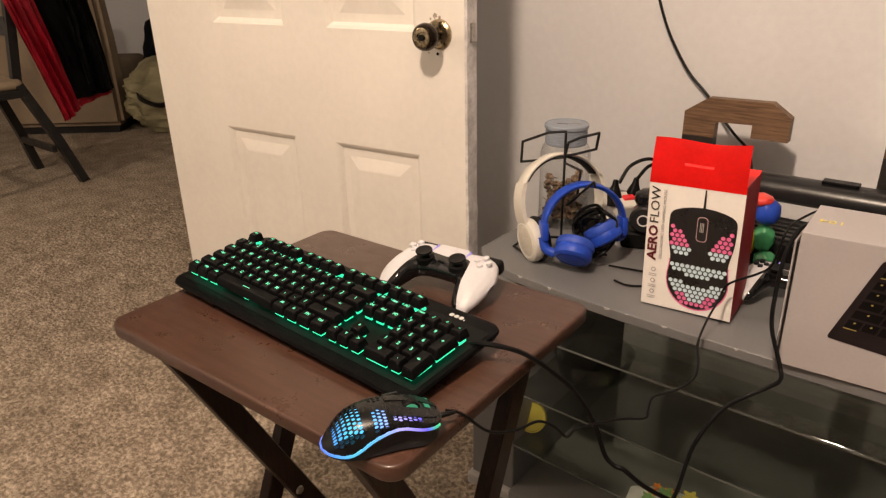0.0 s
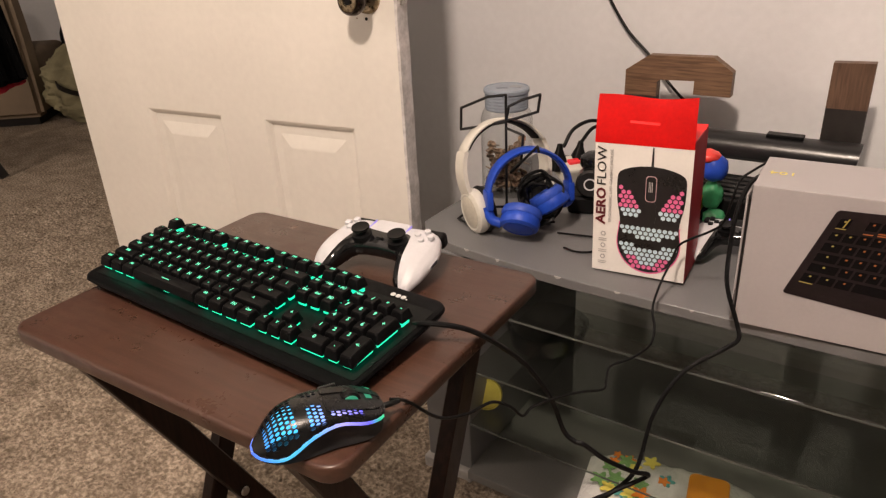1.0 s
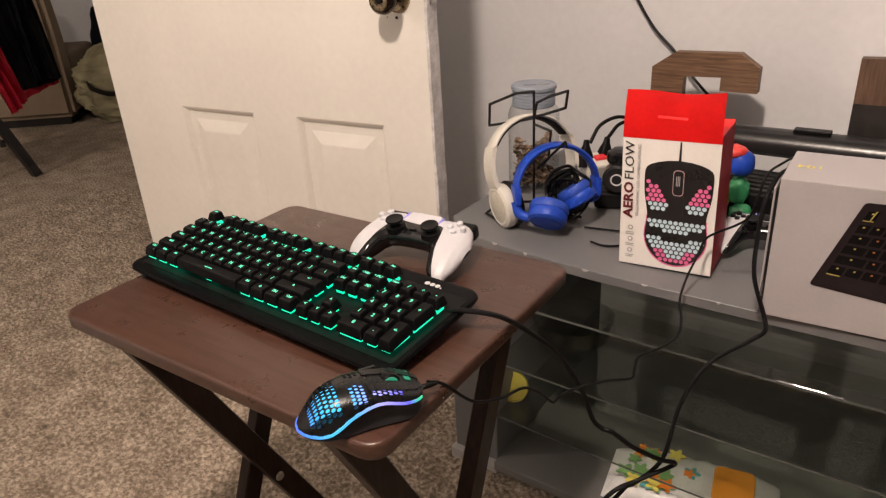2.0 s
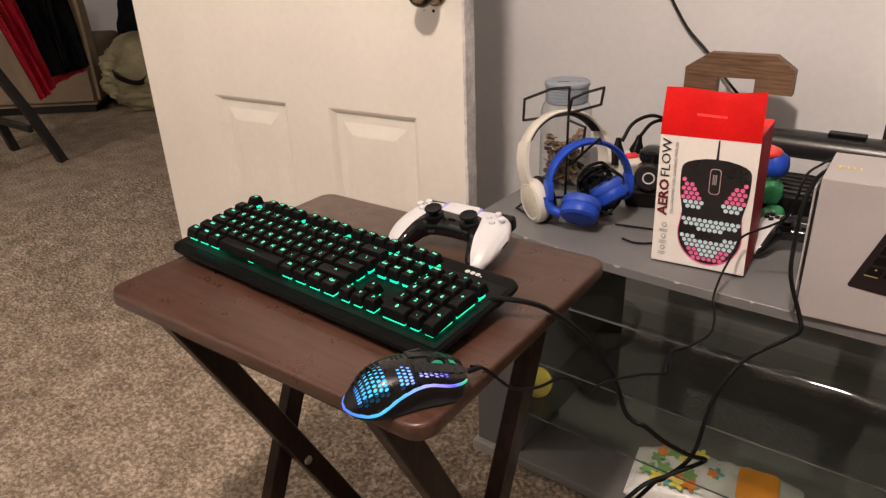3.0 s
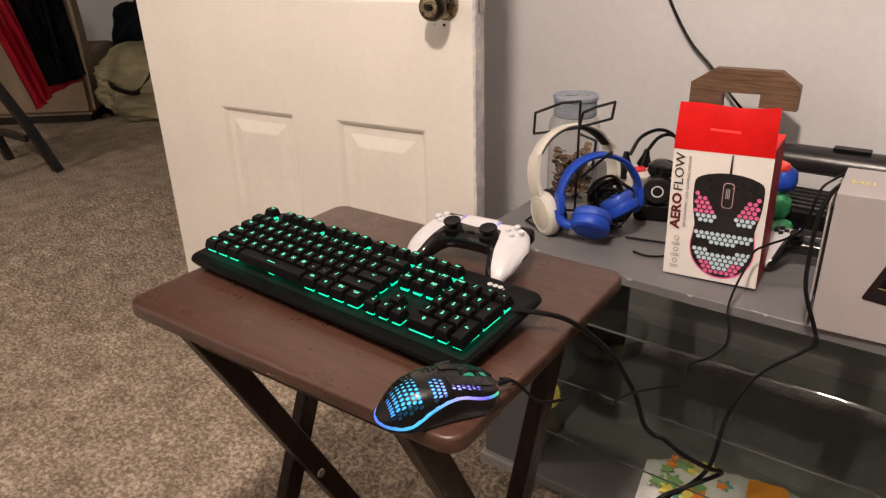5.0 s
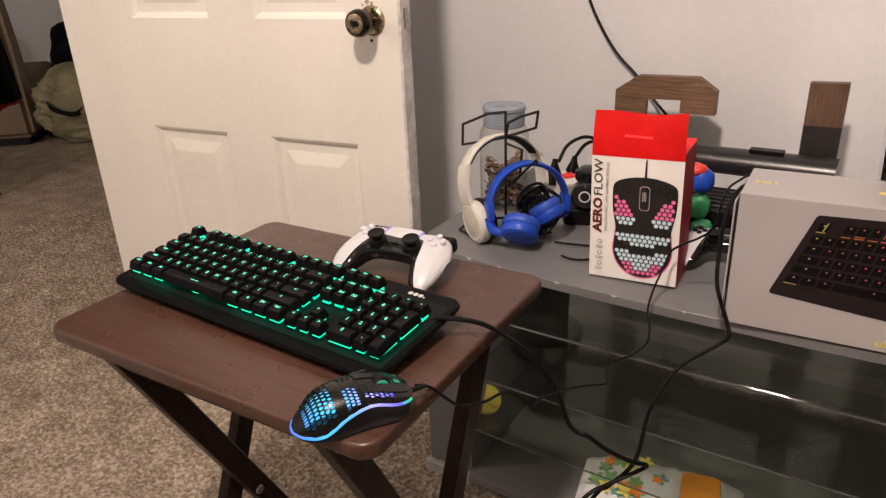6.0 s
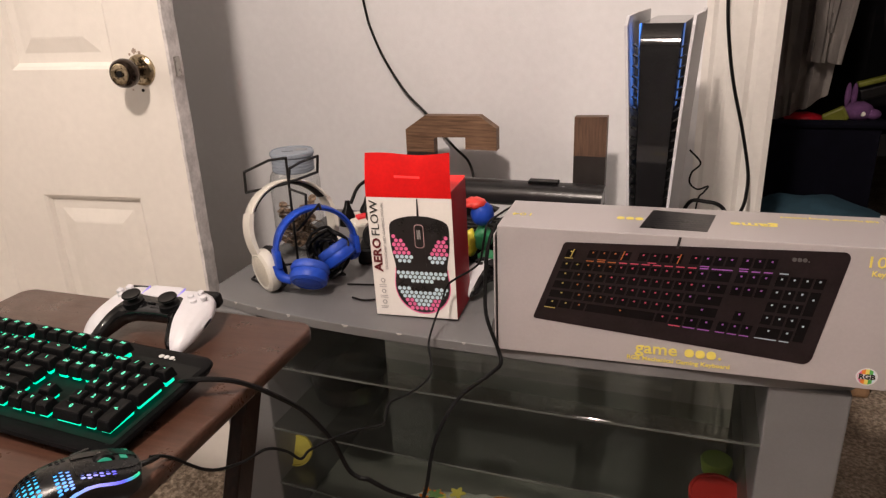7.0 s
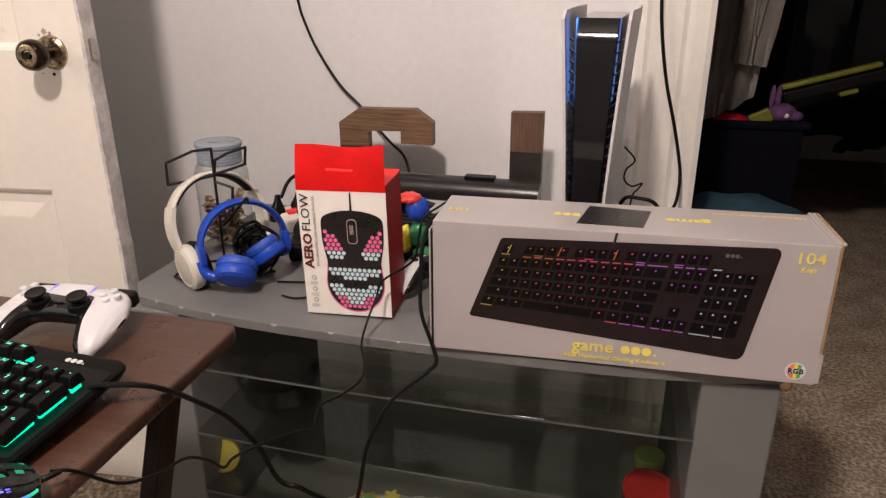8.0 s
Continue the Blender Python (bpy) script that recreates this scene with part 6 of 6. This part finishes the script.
def wipes():
    base = thing("wipes_packet", pose(-0.186, 1.126, 0.0425, 0, 0, 10) @ Matrix.Diagonal((1.16, 1.2, 1.3, 1)), "white packet of wipes with flower print and orange flap", "packet")
    rings = []
    for i in range(29):
        u = -1 + 2 * i / 28
        h = 0.028 * max(0.02, 1 - abs(u) ** 5) + 0.0012 * math.sin(i * 2.1)
        w = 0.058 * (1 - 0.06 * abs(u) ** 3) + 0.0015 * math.sin(i * 1.7)
        rings.append([(0.125 * u, w * math.copysign(abs(math.cos(t)) ** 0.6, math.cos(t)), 0.028 + h * math.copysign(abs(math.sin(t)) ** 0.7, math.sin(t))) for t in [2 * math.pi * k / 24 for k in range(24)]])
    bm = bmesh.new()
    loft(bm, rings)
    part("film_pack", bm, M_FILM, base, "crinkled white film", True)
    bm = bmesh.new()
    prism(bm, rounded(0.030, 0.088, -0.036, 0.036, 0.010, 4), 0.0555, 0.0585, 0.001, 1)
    part("flap", bm, M_ORANGE2, base, "orange peel flap")
    rnd = random.Random(8)
    for i in range(22):
        x, y = rnd.uniform(-0.105, 0.005), rnd.uniform(-0.042, 0.042)
        r = rnd.uniform(0.005, 0.012)
        ma = rnd.choice((M_ORANGE, M_LEAF, M_LEAF, M_TEAL, M_YELLOW))
        bm = bmesh.new()
        pts = [(x + r * (1 + 0.35 * math.cos(5 * a)) * math.cos(a), y + r * (1 + 0.35 * math.cos(5 * a)) * math.sin(a)) for a in [2 * math.pi * k / 25 for k in range(25)]]
        prism(bm, pts, 0.0562, 0.0568 + i * 0.00003)
        part("printed_flower", bm, ma, base)
    return base


M_FILM = mat("white_film", (0.70, 0.70, 0.70), 0.3, vary=0.08, bump=0.5, bump_scale=60)
M_ORANGE2 = mat("orange_flap", (0.85, 0.33, 0.03), 0.35, vary=0.06)
M_LEAF = mat("leaf_green_print", (0.22, 0.42, 0.16), 0.4, vary=0.1)
M_TEAL = mat("teal_print", (0.10, 0.38, 0.38), 0.4, vary=0.1)
wipes()

# ---- the next room: chair with a jacket, armchair, bag ----
M_CHAIRW = mat("black_painted_wood", (0.010, 0.009, 0.009), 0.4, vary=0.2)
M_SEAT = mat("beige_seat_fabric", (0.30, 0.23, 0.16), 0.8, vary=0.15, scale=40, bump=0.3)
M_JBLACK = mat("black_padded_nylon", (0.004, 0.004, 0.005), 0.6, vary=0.3, scale=10, bump=0.5, bump_scale=25, spec=0.12)
M_JRED = mat("red_jacket_lining", (0.40, 0.007, 0.026), 0.45, vary=0.25, scale=10, bump=0.5, bump_scale=25)
M_SOFA = mat("beige_upholstery", (0.25, 0.19, 0.135), 0.9, vary=0.15, scale=6, bump=0.3, bump_scale=150)
M_OLIVE = mat("olive_canvas", (0.25, 0.225, 0.135), 0.85, vary=0.2, scale=12, bump=0.4, bump_scale=120)
M_NAVY = mat("navy_cloth", (0.006, 0.008, 0.014), 0.9, spec=0.1, vary=0.3, scale=10, bump=0.4, bump_scale=60)


def cloth(name, parent, base_pts, material, label="", seed=0, fold=0.02, thick=0.012, drop=24, across=20, freq=7.0):
    """Hanging cloth between two edge lines: base_pts = (top a, top b, bottom b, bottom a)."""
    ta, tb, bb, ba = (Vector(p) for p in base_pts)
    nrm = (tb - ta).cross(ba - ta).normalized()
    bm = bmesh.new()
    vs = []
    for j in range(drop + 1):
        v = j / drop
        row = []
        for i in range(across + 1):
            u = i / across
            p = ta.lerp(tb, u).lerp(ba.lerp(bb, u), v)
            p = p + nrm * fold * (noise.noise((u * freq + seed, v * 1.6, seed)) * (0.4 + v) + 0.35 * noise.noise((u * freq * 2.3, v * 5, seed + 3)))
            row.append(bm.verts.new(p))
        vs.append(row)
    for j in range(drop):
        for i in range(across):
            bm.faces.new((vs[j][i], vs[j][i + 1], vs[j + 1][i + 1], vs[j + 1][i]))
    bmesh.ops.solidify(bm, geom=bm.faces[:], thickness=thick)
    return part(name, bm, material, parent, label, True)


def dining_chair():
    base = thing("dining_chair", pose(-3.80, 1.42, 0, 0, 0, 0), "black painted wooden chair with a beige seat", "chair")
    legs = ((0.26, 0.216, 0.17, 0.05, 0.50), (-0.18, 0.182, -0.15, 0.05, 0.47), (0.20, -0.24, 0.15, -0.18, 0.50), (-0.20, -0.24, -0.16, -0.18, 0.47))
    for fx, fy, tx, ty, h in legs:
        bm = bmesh.new()
        sweep(bm, [(fx, fy, 0), (fx * 0.6 + tx * 0.4, fy * 0.6 + ty * 0.4, h * 0.45), (tx, ty, h)], [(-0.02, -0.02), (0.02, -0.02), (0.02, 0.02), (-0.02, 0.02)], up=(0, 1, 0))
        part("leg", bm, M_CHAIRW, base)
    for y, z in ((-0.21, 0.20), (0.13, 0.16)):
        bm = bmesh.new()
        box(bm, -0.17, 0.21, y - 0.012, y + 0.012, z, z + 0.035, 0.004)
        part("stretcher", bm, M_CHAIRW, base)
    bm = bmesh.new()
    box(bm, -0.20, 0.20, -0.22, 0.08, 0.445, 0.485, 0.008)
    part("seat_frame", bm, M_CHAIRW, base)
    bm = bmesh.new()
    box(bm, -0.19, 0.19, -0.21, 0.07, 0.482, 0.53, 0.02, 4)
    part("seat", bm, M_SEAT, base, "beige padded seat", True)
    for x in (-0.12, 0.14):
        bm = bmesh.new()
        sweep(bm, [(x, 0.05, 0.46), (x, 0.09, 0.75), (x, 0.13, 1.05)], [(-0.018, -0.02), (0.018, -0.02), (0.018, 0.02), (-0.018, 0.02)], up=(0, 1, 0))
        part("back_post", bm, M_CHAIRW, base)
    for z, y in ((0.72, 0.085), (0.95, 0.115)):
        bm = bmesh.new()
        box(bm, -0.12, 0.14, y - 0.012, y + 0.012, z, z + 0.09, 0.005)
        part("back_rail", bm, M_CHAIRW, base)
    return base


dining_chair()
jk = thing("jacket", pose(-3.52, 1.74, 0), "black and red padded jacket hung over the chair back", "jacket")
cloth("red_side", jk, ((-0.055, -0.310, 1.090), (-0.055, -0.175, 1.090), (-0.055, -0.020, 0.350), (-0.055, -0.119, 0.305)), M_JRED, "red panel", 2, 0.03, 0.02)
cloth("black_back", jk, ((-0.100, -0.210, 1.090), (-0.100, 0.095, 1.090), (-0.100, 0.182, 0.410), (-0.100, -0.050, 0.389)), M_JBLACK, "black padded back", 5, 0.03, 0.03)
cloth("sleeve", jk, ((-0.065, 0.000, 1.090), (-0.065, 0.100, 1.090), (-0.065, 0.176, 0.425), (-0.065, 0.030, 0.430)), M_JBLACK, "black sleeve", 9, 0.04, 0.04)
cloth("lining_hem", jk, ((-0.125, -0.080, 0.480), (-0.125, 0.170, 0.500), (-0.125, 0.182, 0.395), (-0.125, -0.060, 0.335)), M_JRED, "strip of red lining below the hem", 12, 0.02, 0.008)
bm = bmesh.new()
box(bm, -0.24, -0.05, -0.27, 0.09, 1.045, 1.10, 0.02, 3)
part("collar", bm, M_JBLACK, jk, "black padded collar over the chair back", True)


def armchair():
    base = thing("armchair", pose(-4.57, 2.10, 0, 0, 0, 40), "beige upholstered armchair seen from behind", "armchair")
    bm = bmesh.new()
    box(bm, -0.42, 0.26, 0.12, 0.70, 0.05, 0.42, 0.04, 3)
    part("seat_base", bm, M_SOFA, base, "", True)
    bm = bmesh.new()
    loft(bm, [[(-0.42, 0.0, 0.05), (0.30, 0.0, 0.05), (0.30, 0.16, 0.05), (-0.42, 0.16, 0.05)], [(-0.42, 0.0, 0.55), (0.30, 0.0, 0.55), (0.30, 0.16, 0.55), (-0.42, 0.16, 0.55)], [(-0.40, 0.03, 1.0), (0.27, 0.03, 1.0), (0.27, 0.16, 1.0), (-0.40, 0.16, 1.0)]])
    bmesh.ops.bevel(bm, geom=bm.edges[:], offset=0.03, segments=3, affect="EDGES")
    part("backrest", bm, M_SOFA, base, "", True)
    bm = bmesh.new()
    box(bm, -0.38, 0.25, 0.05, 0.66, 0.0, 0.06)
    part("skirt_base", bm, M_CHAIRW, base)
    return base


armchair()


def canvas_bag():
    base = thing("duffel_bag", pose(-4.17, 2.66, 0, 0, 0, 35), "olive canvas duffel bag slumped on the carpet", "bag")
    bm = bmesh.new()
    b = bmesh.new()
    bmesh.ops.create_icosphere(b, subdivisions=5, radius=1)
    for v in b.verts:
        p = v.co.copy()
        k = 1 + 0.12 * noise.noise(p * 2.5) + 0.085 * (0.35 - abs(noise.noise((p.x * 2.2 + p.z, p.y * 2.2, p.z * 6 + p.x * 1.5)))) + 0.05 * noise.noise(p * 11)
        v.co = Vector((math.copysign(abs(p.x) ** 0.7, p.x) * 0.36 * k, math.copysign(abs(p.y) ** 0.7, p.y) * 0.27 * k, 0.21 + max(-0.21, p.z * 0.24 * k)))
    merge(bm, b)
    part("bag_body", bm, M_OLIVE, base, "wrinkled olive canvas", True)
    bm = bmesh.new()
    sweep(bm, smooth_line([(-0.22, -0.20, 0.30), (-0.16, -0.29, 0.24), (-0.02, -0.28, 0.20), (0.08, -0.24, 0.32), (0.02, -0.14, 0.42)], 8), [(-0.004, -0.016), (0.004, -0.016), (0.004, 0.016), (-0.004, 0.016)])
    part("strap", bm, M_CHAIRW, base, "dark webbing strap")
    return base


canvas_bag()
heap = bmesh.new()
blob(heap, (0, 0, 0.34), 0.42, 0, (1.0, 0.8, 0.84), 0.25, 6, 4)
ob = part("heaped_coat", heap, M_NAVY, smooth=True)
ob.matrix_world = pose(-4.62, 3.10, 0.05)
tagged(ob, "dark navy coat heaped behind the bag", "clothes")
pc = thing("pale_curtain", pose(-4.75, 3.55, 0), "pale cloth hanging behind the clothes pile", "curtain")
cloth("drape", pc, ((-0.3, 0, 1.6), (0.5, 0, 1.6), (0.5, 0, 0.02), (-0.3, 0, 0.02)), M_CREAM2, "", 4, 0.06, 0.01)

# ---- the dark closet; bin, toys and cushion are coloured darker for its shade ----
M_GREYC = mat("grey_marl_fabric", (0.42, 0.39, 0.37), 0.9, spec=0.1, vary=0.12, scale=20, bump=0.3, bump_scale=200)
# navy taken nearly to black, as the bin stands in shade
M_BIN = mat("shaded_navy_fabric", (0.004, 0.004, 0.008), 0.9, spec=0.05, vary=0.2, bump=0.3)
hd = thing("hooded_top", pose(0.44, 2.34, 0), "pale grey hooded top hanging in the closet", "clothes", "clothes in the closet")
cloth("torso", hd, ((-0.16, 0.03, 1.40), (0.10, 0.0, 1.40), (0.04, 0.0, 0.70), (-0.12, 0.03, 0.60)), M_GREYC, "", 3, 0.07, 0.03)
cloth("sleeve", hd, ((-0.02, -0.05, 1.40), (0.11, -0.03, 1.40), (0.055, -0.05, 0.79), (-0.035, -0.06, 0.80)), M_GREYC, "", 8, 0.05, 0.05)
dk = thing("dark_coat", pose(0.80, 2.62, 0), "black coat hanging deep in the closet", "clothes", "clothes in the closet")
cloth("coat", dk, ((-0.32, 0, 1.9), (0.55, 0.1, 1.9), (0.42, 0.1, 0.72), (-0.30, 0, 0.60)), M_JBLACK, "", 6, 0.10, 0.05)
dk2 = thing("dark_coat", pose(0.95, 3.0, 0), "black coat hanging deep in the closet", "clothes", "clothes in the closet")
cloth("coat", dk2, ((-0.5, 0.1, 1.9), (0.45, -0.1, 1.9), (0.30, -0.1, 0.50), (-0.4, 0.1, 0.45)), M_NAVY, "", 16, 0.12, 0.05)


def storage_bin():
    base = thing("storage_bin", pose(0.47, 2.42, 0, 0, 0, 4), "navy fabric storage bin full of toys, darkened for closet shade", "storage bin")
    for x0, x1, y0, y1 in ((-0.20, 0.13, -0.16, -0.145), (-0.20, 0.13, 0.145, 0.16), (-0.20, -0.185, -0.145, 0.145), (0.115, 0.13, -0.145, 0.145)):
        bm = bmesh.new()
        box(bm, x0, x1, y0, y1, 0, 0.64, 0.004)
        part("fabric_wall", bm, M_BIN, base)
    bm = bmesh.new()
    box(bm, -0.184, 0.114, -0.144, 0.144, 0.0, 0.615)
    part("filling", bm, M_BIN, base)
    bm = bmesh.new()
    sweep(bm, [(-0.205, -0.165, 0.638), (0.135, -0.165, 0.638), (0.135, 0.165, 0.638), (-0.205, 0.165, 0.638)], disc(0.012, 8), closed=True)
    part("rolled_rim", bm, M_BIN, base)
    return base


storage_bin()
# plush colour lowered to sit in the closet's shade
M_PURPLE = mat("shaded_purple_plush", (0.10, 0.045, 0.12), 0.95, spec=0.1, vary=0.2, bump=0.5, bump_scale=200)
bm = bmesh.new()
blob(bm, (0, 0, 0.045), 0.055, 0, (1.15, 0.9, 0.8), 0.1, 1)
blob(bm, (0.055, -0.02, 0.035), 0.030, 0, (1.1, 0.9, 0.8), 0.1, 2)
for x in (-0.050, -0.025):
    blob(bm, (x, 0, 0.115), 0.045, 0, (0.28, 0.25, 1.2), 0.05, x)
blob(bm, (0.012, -0.045, 0.040), 0.011, 1, (1, 0.5, 1))
ob = part("plush_toy", bm, M_PURPLE)
ob.data.materials.append(M_CREAM)
ob.matrix_world = pose(0.560, 2.34, 0.632) @ Matrix.Diagonal((0.62, 0.62, 0.62, 1))
tagged(ob, "purple plush toy with upright ears on the bin", "plush toy")
# lime dimmed in the colour itself, since little light should reach it
M_LIMESHADE = mat("shaded_lime_yellow_plastic", (0.13, 0.14, 0.012), 0.5, vary=0.12)
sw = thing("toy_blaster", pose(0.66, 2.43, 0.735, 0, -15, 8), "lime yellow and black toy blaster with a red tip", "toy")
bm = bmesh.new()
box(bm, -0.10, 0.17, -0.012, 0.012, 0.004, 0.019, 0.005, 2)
part("barrel", bm, M_LIMESHADE, sw)
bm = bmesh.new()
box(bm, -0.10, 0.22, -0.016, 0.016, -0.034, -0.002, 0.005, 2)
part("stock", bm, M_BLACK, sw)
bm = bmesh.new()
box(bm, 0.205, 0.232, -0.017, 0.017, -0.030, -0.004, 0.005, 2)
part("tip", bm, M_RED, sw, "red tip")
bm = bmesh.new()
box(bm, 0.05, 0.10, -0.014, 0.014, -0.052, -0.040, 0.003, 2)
part("clip", bm, M_LIMESHADE, sw)
bm = bmesh.new()
blob(bm, (0, 0, 0.01), 0.035, 0, (1.4, 1, 0.5), 0.3, 3)
ob = part("toy_ball", bm, M_DKRED)
ob.matrix_world = pose(0.43, 2.36, 0.622)
tagged(ob, "small red soft toy lying in the bin", "toy")
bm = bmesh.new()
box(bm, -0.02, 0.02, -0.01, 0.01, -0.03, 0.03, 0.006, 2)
ob = part("toy_block", bm, M_LIMESHADE)
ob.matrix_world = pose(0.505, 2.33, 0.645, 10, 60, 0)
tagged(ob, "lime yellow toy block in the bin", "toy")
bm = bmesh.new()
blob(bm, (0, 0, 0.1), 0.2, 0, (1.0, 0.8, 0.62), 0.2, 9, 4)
# teal darkened in place of the closet's missing shade
ob = part("cushion", bm, mat("shaded_teal_cloth", (0.026, 0.058, 0.082), 0.9, spec=0.1, vary=0.15, bump=0.3), smooth=True)
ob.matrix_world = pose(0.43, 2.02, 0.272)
tagged(ob, "dusty teal cushion lying before the bin, darkened for closet shade", "cushion")
bm = bmesh.new()
box(bm, -0.17, 0.17, -0.13, 0.13, 0, 0.335, 0.01)
ob = part("carton", bm, M_KRAFT)
ob.matrix_world = pose(0.45, 2.06, 0.0)
tagged(ob, "brown carton under the cushion", "carton")
pl = thing("closet_door", pose(1.16, 2.5, 0, 0, 0, 78), "grey flush door standing open inside the closet", "door")
bm = bmesh.new()
box(bm, 0, 1.6, 0, 0.035, 0.01, 2.03, 0.003)
part("door_leaf", bm, M_WALL, pl)
cb = thing("dark_coat", pose(0.98, 2.95, 0), "black jacket slipped down against the grey door", "clothes", "clothes in the closet")
cloth("coat", cb, ((0.02, 0.1, 0.62), (0.24, -0.05, 0.70), (0.12, 0.0, 0.46), (-0.08, 0.1, 0.40)), M_JBLACK, "", 26, 0.06, 0.05)
